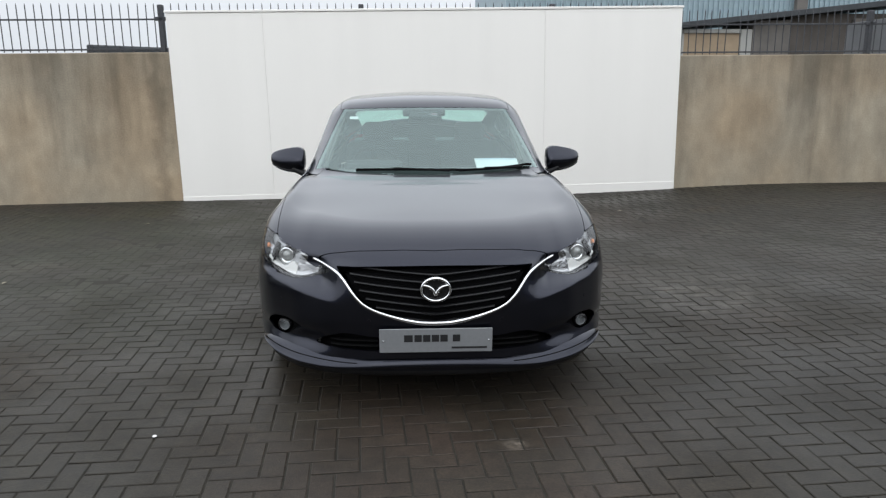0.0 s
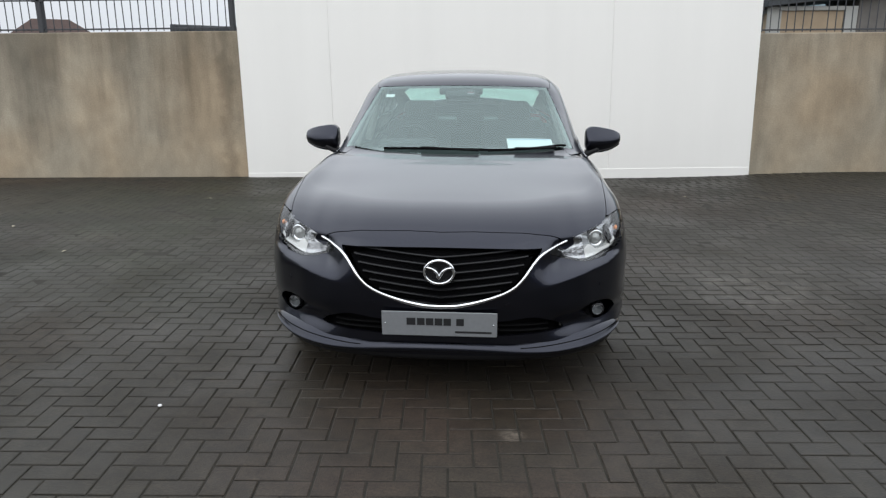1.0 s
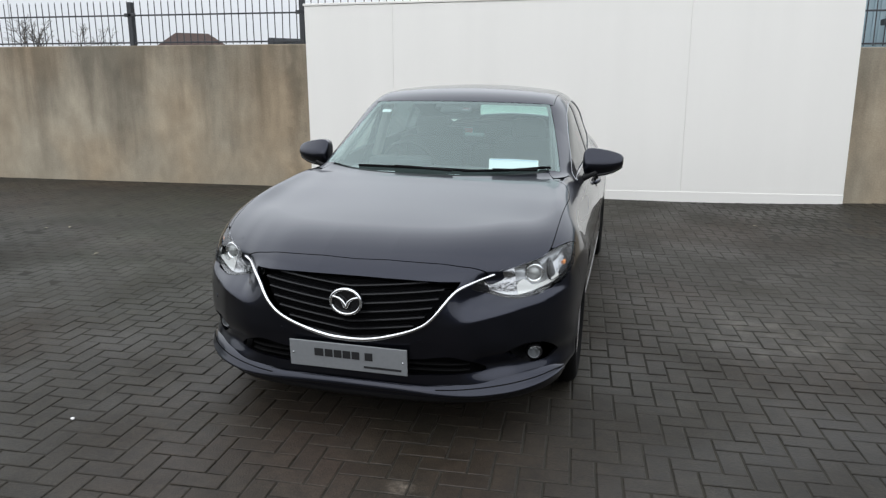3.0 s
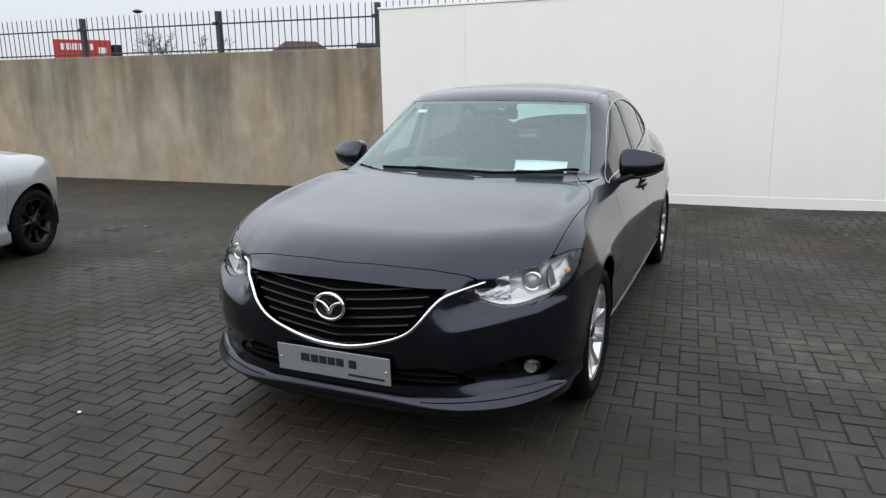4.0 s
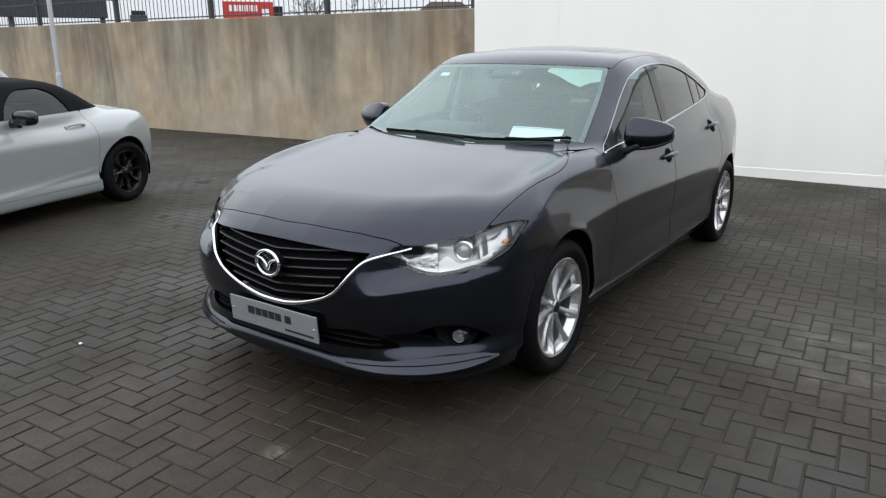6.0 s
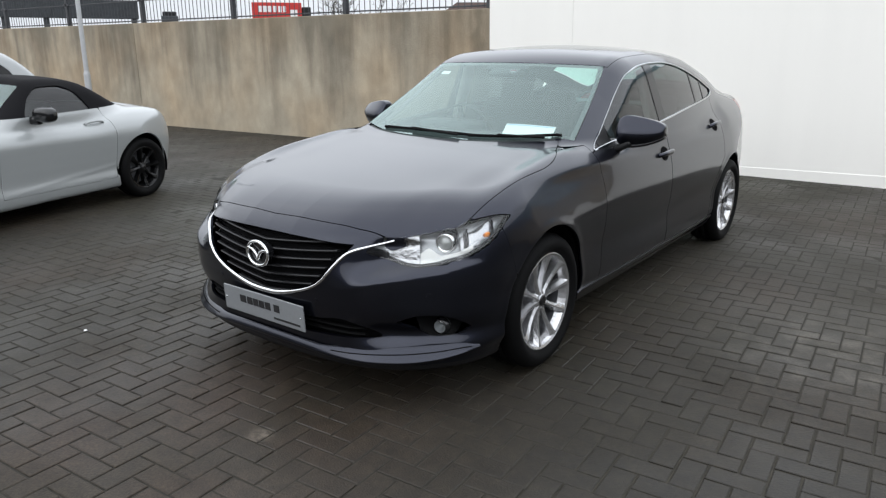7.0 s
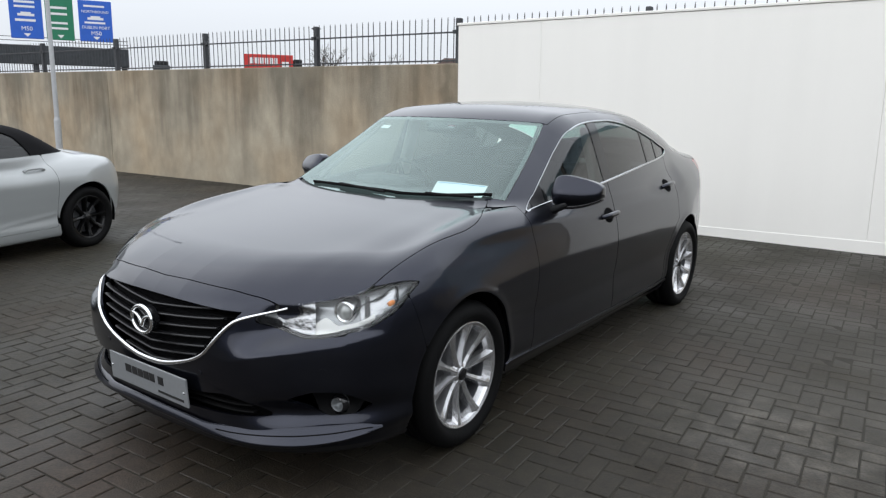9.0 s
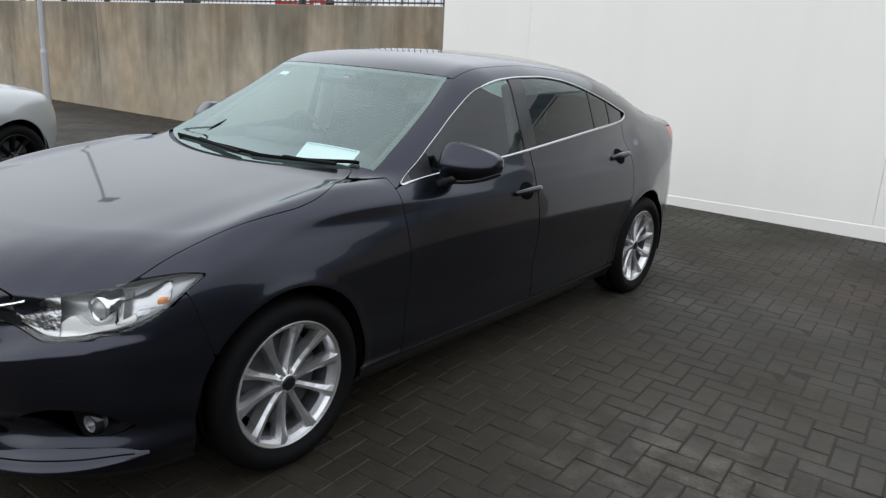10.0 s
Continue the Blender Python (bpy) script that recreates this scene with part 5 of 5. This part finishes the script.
def lamp_post():
    ob = thing("lamp_post", "slim galvanised lamp post before the concrete wall", "lamp post", pose(-12.0, 4.56, -.11))
    bm = bmesh.new()
    rod(bm, (0, 0, 0), (0, 0, 1.02), .062, .062, 20)
    rod(bm, (0, 0, 1.02), (0, 0, 1.08), .062, .046, 20)
    part("base_tube", bm, POLE, ob)
    bm = bmesh.new()
    rod(bm, (0, 0, 1.08), (0, 0, 6.4), .045, .032, 24)
    part("shaft", bm, POLE, ob)
    bm = bmesh.new()
    block(bm, (.6, .22, .09), (.22, 0, 6.42), .03, segments=3)
    part("lantern", bm, GALV, ob)
    return ob


lamp_post()
bm = bmesh.new()
bmesh.ops.create_icosphere(bm, subdivisions=2, radius=.010, matrix=Matrix.Diagonal((1, .9, .55, 1)))
stone = part("pebble", bm, PAPER, None)
stone.location = (-1.253, -1.147, .006)
tagged(stone, "small white pebble lying on the paving", "pebble")



def fallen_leaf(x, y, turn):
    """A small curled dry leaf with a stalk."""
    ob = thing("fallen_leaf", "small pale dry leaf lying on the paving", "leaf", pose(x, y, float(rise(x, y)) + .003, 0, 0, turn), group="fallen leaves")
    v, f = [], []
    for i in range(7):
        t = i / 6
        half = .013 * math.sin(math.pi * min(t * .9 + .06, 1)) + .001
        for k in (-1, 0, 1):
            v.append((.046 * t - .023, half * k, .006 * abs(k) * math.sin(math.pi * t) + .004 * t))
    for i in range(6):
        for k in (0, 1):
            a = i * 3 + k
            f.append((a, a + 1, a + 4, a + 3))
    mesh_ob("blade", v, f, DRY_LEAF, ob, smooth=True)
    bm = bmesh.new()
    rod(bm, (-.023, 0, .001), (-.040, .004, .001), .0012, .0009, 6)
    part("stalk", bm, DRY_LEAF, ob)


DRY_LEAF = material("dry_leaf", (.30, .27, .20), .8, grain=.2, scale=200)
for lx, ly, lt in ((-4.668, 2.362, 20), (-4.479, 2.481, 110), (-3.379, 1.549, 65), (2.411, 4.594, 150), (-3.153, 4.071, 5)):
    fallen_leaf(lx, ly, lt)

# ---- beyond the wall ----
BLUE_SIGN = material("blue_sign", (.012, .10, .50), .5, grain=.05, scale=3)
GREEN_SIGN = material("green_sign", (.008, .17, .085), .5, grain=.05, scale=3)
WHITE_SIGN = material("white_sign_print", (.75, .76, .76), .5)
DARK_STEEL = material("dark_weathered_steel", (.045, .05, .055), .6, .3, grain=.2, scale=4)
RED_PAINT = material("red_paint", (.50, .025, .020), .4, grain=.08, scale=3)
BROWN_ROOF = material("brown_roof", (.055, .032, .026), .8, grain=.25, scale=8)
BLUE_SHEET = material("blue_grey_sheeting", (.29, .38, .42), .5, .1, grain=.08, scale=2)
TAN = material("tan_render", (.32, .245, .165), .85, grain=.12, scale=2)
GREY_RENDER = material("grey_render", (.13, .12, .11), .9, grain=.2, scale=1.5)
DARK_RENDER = material("dark_render", (.075, .066, .058), .9, grain=.2, scale=1.5)
BARK = material("grey_bark", (.07, .06, .05), .9)


def words(text, size, at, parent, mat):
    cu = bpy.data.curves.new("lettering", "FONT")
    cu.body, cu.size, cu.align_x, cu.align_y, cu.extrude = text, size, "CENTER", "CENTER", .004
    tmp = bpy.data.objects.new("lettering", cu)
    me = bpy.data.meshes.new_from_object(tmp)
    bpy.data.objects.remove(tmp)
    me.materials.clear()
    me.materials.append(mat)
    ob = new("lettering", me)
    ob.parent = parent
    ob.matrix_local = pose(*at, 90, 0, 0)
    return ob


def sign_gantry():
    """A road gantry with a boxed walkway and three direction signs, turned towards the yard."""
    ob = thing("sign_gantry", "dark steel road gantry with blue and green direction signs", "gantry", pose(-48.2, 25.2, 0, 0, 0, 62))
    bm = bmesh.new()
    block(bm, (9.2, .9, 1.25), (-2.6, .6, 3.85), .05)
    part("walkway", bm, DARK_STEEL, ob)
    for i in range(24):
        bm = bmesh.new()
        block(bm, (.07, .07, 1.25), (-7.0 + i * .385, .12, 3.85), .01)
        part("stiffener", bm, DARK_STEEL, ob)
    for x in (-6.4, -3.9, 1.7):
        bm = bmesh.new()
        block(bm, (.35, .4, 3.3), (x, .6, 1.65), .03)
        part("leg", bm, DARK_STEEL, ob)
    for z in (4.75, 5.0):
        bm = bmesh.new()
        block(bm, (9.2, .04, .04), (-2.6, .2, z), 0)
        part("handrail", bm, GALV, ob)
    for cx, w, mat, lines in ((-4.22, 1.95, BLUE_SIGN, ((1, .22, ""), (.7, .22, ""), (-.18, .25, ""), (-.68, .38, "M50"))), (-2.22, 1.70, GREEN_SIGN, ((.75, .24, ""), (.35, .24, ""), (-.25, .22, ""), (-.6, .22, ""))), (0, 2.10, BLUE_SIGN, ((1, .2, ""), (.68, .24, "NORTHBOUND"), (-.10, .2, ""), (-.38, .28, "DUBLIN PORT"), (-.76, .38, "M50")))):
        bm = bmesh.new()
        block(bm, (w, .08, 2.75), (cx, 0, 6.25), .03)
        sign = part("direction_sign", bm, mat, ob)
        for dz, size, text in lines:
            if text:
                words(text, size, (cx, -.05, 6.2 + dz), sign, WHITE_SIGN)
            else:
                bm = bmesh.new()
                block(bm, (w * .62, .012, size * .62), (cx - .05, -.046, 6.25 + dz), 0)
                part("print_bar", bm, WHITE_SIGN, sign)
        if mat is BLUE_SIGN:
            bm = bmesh.new()
            block(bm, (1.0, .012, .16), (cx, -.046, 6.42), .0)
            block(bm, (.6, .012, .12), (cx, -.046, 6.54), .0)
            part("ship_mark", bm, WHITE_SIGN, sign)
        bm = bmesh.new()
        v = [bm.verts.new(p) for p in ((cx - .22, -.047, 5.22), (cx + .22, -.047, 5.22), (cx, -.047, 5.0))]
        bm.faces.new(v)
        part("arrow", bm, WHITE_SIGN, sign)
    return ob


sign_gantry()


def red_trailer():
    ob = thing("trailer", "red boxed trailer with white plain bars beyond the wall", "trailer", pose(-58.3, 49.0, 0, 0, 0, 50))
    bm = bmesh.new()
    block(bm, (5.0, 2.2, 2.6), (0, 1.1, 4.35), .06)
    part("box_body", bm, RED_PAINT, ob)
    for cx, w in ((-1.7, .35), (-1.2, .4), (-.7, .4), (-.2, .35), (.3, .35), (.75, .3)):
        bm = bmesh.new()
        block(bm, (w, .03, .6), (cx, -.01, 5.0), 0)
        part("print_bar", bm, WHITE_SIGN, ob)
    bm = bmesh.new()
    block(bm, (.7, .03, .7), (1.7, -.01, 4.6), .0)
    part("print_patch", bm, WHITE_SIGN, ob)
    bm = bmesh.new()
    block(bm, (.9, 1.8, 2.2), (3.0, 1.1, 4.15), .1)
    part("cab", bm, BLACK_PLASTIC, ob)
    for cx in (-1.8, 1.8):
        bm = bmesh.new()
        block(bm, (.8, 2.0, 3.1), (cx, 1.1, 1.55), .05)
        part("stand", bm, DARK_STEEL, ob)
    return ob


red_trailer()


def far_house():
    """Only its brown hipped roof shows over the wall."""
    ob = thing("far_house", "house with a brown hipped roof behind the wall", "house", pose(-27.6, 40, 0, 0, 0, 36))
    bm = bmesh.new()
    block(bm, (5.2, 5.2, 3.0), (0, 0, 1.5), .02)
    part("wall", bm, GREY_RENDER, ob)
    bm = bmesh.new()
    low = [bm.verts.new((sx * 2.7, sy * 2.7, 3.0)) for sx, sy in ((-1, -1), (1, -1), (1, 1), (-1, 1))]
    top = [bm.verts.new((sx * 1.0, sy * 1.0, 4.25)) for sx, sy in ((-1, -1), (1, -1), (1, 1), (-1, 1))]
    bm.faces.new(top)
    bm.faces.new(low[::-1])
    for i in range(4):
        bm.faces.new((low[i], low[(i + 1) % 4], top[(i + 1) % 4], top[i]))
    part("roof", bm, BROWN_ROOF, ob)
    return ob


far_house()


def near_shed():
    ob = thing("shed", "low shed with a dark seamed roof behind the wall", "shed", pose(-5.38, 10.9, -.105, 0, 0, 2))
    bm = bmesh.new()
    block(bm, (2.2, 2.0, 2.0), (0, 1.0, 1.0), .02)
    part("wall", bm, GREY_RENDER, ob)
    bm = bmesh.new()
    block(bm, (2.35, 2.2, .35), (0, 1.0, 2.22), .03, Matrix.Rotation(radians(2.2), 4, "Y"))
    roof = part("roof", bm, DARK_STEEL, ob)
    for i in range(9):
        bm = bmesh.new()
        block(bm, (.03, .02, .34), (-1.05 + i * .262, -.115, 2.265 - i * .0101), 0)
        part("seam", bm, GALV, roof)
    return ob


near_shed()


def warehouse():
    """Ribbed sheeting above, with lean-to buildings in front of it."""
    ob = thing("warehouse", "blue-grey ribbed sheet warehouse beyond the wall", "warehouse", pose(0, 30, 0, 0, 0, 0))
    bm = bmesh.new()
    block(bm, (40, 18, 11), (24, 9.2, 5.5), .02)
    part("wall", bm, BLUE_SHEET, ob)
    v, f = [], []
    for i in range(170):
        x = 4.2 + i * .235
        s = len(v)
        v += [(x - .05, .2, 0), (x - .03, .12, 0), (x + .03, .12, 0), (x + .05, .2, 0), (x - .05, .2, 11), (x - .03, .12, 11), (x + .03, .12, 11), (x + .05, .2, 11)]
        f += [(s + k, s + k + 1, s + k + 5, s + k + 4) for k in range(3)]
    tagged(mesh_ob("sheet_rib", v, f, BLUE_SHEET, ob), kind="stuff")
    bm = bmesh.new()
    block(bm, (.5, .3, 11), (17.5, -.1, 5.5), .02)
    part("downpipe", bm, GREY_RENDER, ob)
    shed = thing("lean_to", "tan and grey lean-to buildings before the warehouse", "building", pose(0, 25, 0))
    bm = bmesh.new()
    block(bm, (2.3, 3, 3.55), (11.5, 1.5, 1.775), .03)
    part("tan_wall", bm, TAN, shed)
    bm = bmesh.new()
    block(bm, (2.3, 3.1, .16), (11.5, 1.45, 3.62), .03)
    part("pale_fascia", bm, PALE_TRIM, shed)
    for cx in (10.2, 12.9):
        bm = bmesh.new()
        block(bm, (.45, .3, 3.7), (cx, .1, 1.85), .03)
        part("pale_pier", bm, PALE_TRIM, shed)
    bm = bmesh.new()
    block(bm, (1.5, 3, 4.05), (13.9, 1.5, 2.025), .03)
    part("grey_wall", bm, GREY_RENDER, shed)
    bm = bmesh.new()
    block(bm, (7.1, 3, 4.3), (18.2, 1.6, 2.15), .03)
    part("dark_wall", bm, DARK_RENDER, shed)
    for cx in (17.4, 19.3, 21.5):
        bm = bmesh.new()
        block(bm, (.5, .2, 4.1), (cx, .05, 2.05), .02)
        part("pier", bm, GREY_RENDER, shed)
    bm = bmesh.new()
    block(bm, (12.5, 3.6, .22), (16, 1.4, 4.42), .02, Matrix.Rotation(radians(-5.9), 4, "Y"))
    part("roof", bm, DARK_STEEL, shed)
    return ob


warehouse()


def bare_tree(at, tall, seed):
    rng = random.Random(seed)
    ob = thing("bare_tree", "leafless small tree far beyond the wall", "tree", pose(*at), group="bare trees")
    trunk, twigs = bmesh.new(), bmesh.new()

    def grow(bm, a, way, length, r, deep):
        b = a + way * length
        rod(bm, a, b, r, r * .6, 5)
        if deep:
            for _ in range(3):
                w = (way + Vector((rng.gauss(0, .5), rng.gauss(0, .5), rng.gauss(.1, .3)))).normalized()
                grow(twigs, b, w, length * rng.uniform(.5, .75), r * .6, deep - 1)
    grow(trunk, Vector((0, 0, 0)), Vector((rng.gauss(0, .05), 0, 1)).normalized(), tall * .45, .09, 4)
    part("trunk", trunk, BARK, ob)
    tagged(part("crown", twigs, BARK, ob), kind="stuff")


for k, (bx, by, bh) in enumerate(((-38, 38, 4.4), (-41, 40, 4.9), (-44, 44, 5.2), (-40, 44, 4.6), (-48, 56, 5.6))):
    bare_tree((bx, by, 0), bh, k)


def far_lamp(x, y, tall):
    ob = thing("street_lamp", "tall grey street lamp with a flat round head", "street lamp", pose(x, y, 0))
    bm = bmesh.new()
    rod(bm, (0, 0, 0), (0, 0, tall), .05, .035, 10)
    part("mast", bm, POLE, ob)
    bm = bmesh.new()
    rod(bm, (0, 0, tall - .1), (0, 0, tall + .05), .2, .45, 16)
    rod(bm, (0, 0, tall + .05), (0, 0, tall + .2), .45, .15, 16)
    part("lamp_head", bm, GALV, ob)


far_lamp(-47.0, 45.0, 7.4)


def far_lorry():
    ob = thing("lorry", "dark grey lorry standing far beyond the wall", "lorry", pose(-60.5, 38, 0, 0, 0, 57))
    bm = bmesh.new()
    block(bm, (1.5, 4.0, 3.2), (0, 2.0, 2.45), .08)
    part("box_body", bm, DARK_STEEL, ob)
    bm = bmesh.new()
    block(bm, (1.25, 1.4, .5), (0, .9, 4.2), .12, segments=3)
    part("roof_unit", bm, BLACK_PLASTIC, ob)
    for cx in (-.6, .6):
        for cy in (.8, 3.2):
            bm = bmesh.new()
            rod(bm, (cx - .13, cy, .45), (cx + .13, cy, .45), .45, sides=20)
            part("wheel", bm, RUBBER, ob)


far_lorry()

# ---- paving ----


def paving():
    """Herringbone blocks, two to one, with chamfered edges. Those nearest the walk are single pieces."""
    long, short, joint, cham, deep = .2005, .10025, .0082, .0040, .03
    ob = tagged(thing("paving", "dark grey herringbone block paving, damp and worn", "paving"), kind="structure")
    turn = radians(WALL_TURN + PAVE_TURN)
    ca, sa = math.cos(turn), math.sin(turn)
    a, b, c, d = long / 2 - joint / 2, short / 2 - joint / 2, long / 2 - joint / 2 - cham, short / 2 - joint / 2 - cham
    base = np.array([(-a, -b, -deep), (a, -b, -deep), (a, b, -deep), (-a, b, -deep), (-a, -b, -cham * .55), (a, -b, -cham * .55), (a, b, -cham * .55), (-a, b, -cham * .55), (-c, -d, 0), (c, -d, 0), (c, d, 0), (-c, d, 0)])
    quads = [(8, 9, 10, 11)] + [(4 + i, 4 + (i + 1) % 4, 8 + (i + 1) % 4, 8 + i) for i in range(4)] + [(i, (i + 1) % 4, 4 + (i + 1) % 4, 4 + i) for i in range(4)]
    mesh = bpy.data.meshes.new("paver")
    mesh.from_pydata([tuple(v) for v in base], [], quads)
    mesh.materials.append(PAVER)
    rng = random.Random(4)
    many, faces, singles = [], [], 0
    for i in range(-260, 260):
        for j in range(-260, 260):
            k = (i + j) % 4
            if k == 0:
                u, v, quarter = (i + 1) * short, (j + .5) * short, 0
            elif k == 2:
                u, v, quarter = (i + .5) * short, (j + 1) * short, 1
            else:
                continue
            u, v = u + PAVE_AT[0], v + PAVE_AT[1]
            x, y = u * ca - v * sa, u * sa + v * ca
            if x < -17 or x > 11 or y < -8 or y > wall_at(x) - .02 or (x < -10 and y < -4):
                continue
            z = float(rise(x, y)) + rng.gauss(0, .0007)
            spin = turn + quarter * math.pi / 2 + rng.gauss(0, .004)
            tip = (rng.gauss(0, .006), rng.gauss(0, .006))
            if singles < 300 and -1.7 < x < 2.4 and -2.35 < y < -1.0:
                o = new("paver", mesh)
                o.parent = ob
                o.location = (x, y, z)
                o.rotation_euler = (*tip, spin)
                singles += 1
                continue
            m = Matrix.Translation((x, y, z)) @ Euler((*tip, spin)).to_matrix().to_4x4()
            m = np.array(m)
            s = len(many) * 12
            many.append(base @ m[:3, :3].T + m[:3, 3])
            faces.append(np.array(quads) + s)
    me = bpy.data.meshes.new("paver_field")
    me.from_pydata(np.concatenate(many).tolist(), [], np.concatenate(faces).tolist())
    me.materials.append(PAVER)
    rest = new("paver_field", me)
    rest.parent = ob
    tagged(rest, kind="stuff")
    return ob


PAVE_TURN, PAVE_AT = 0.9, (-.033, -.039)
paving()
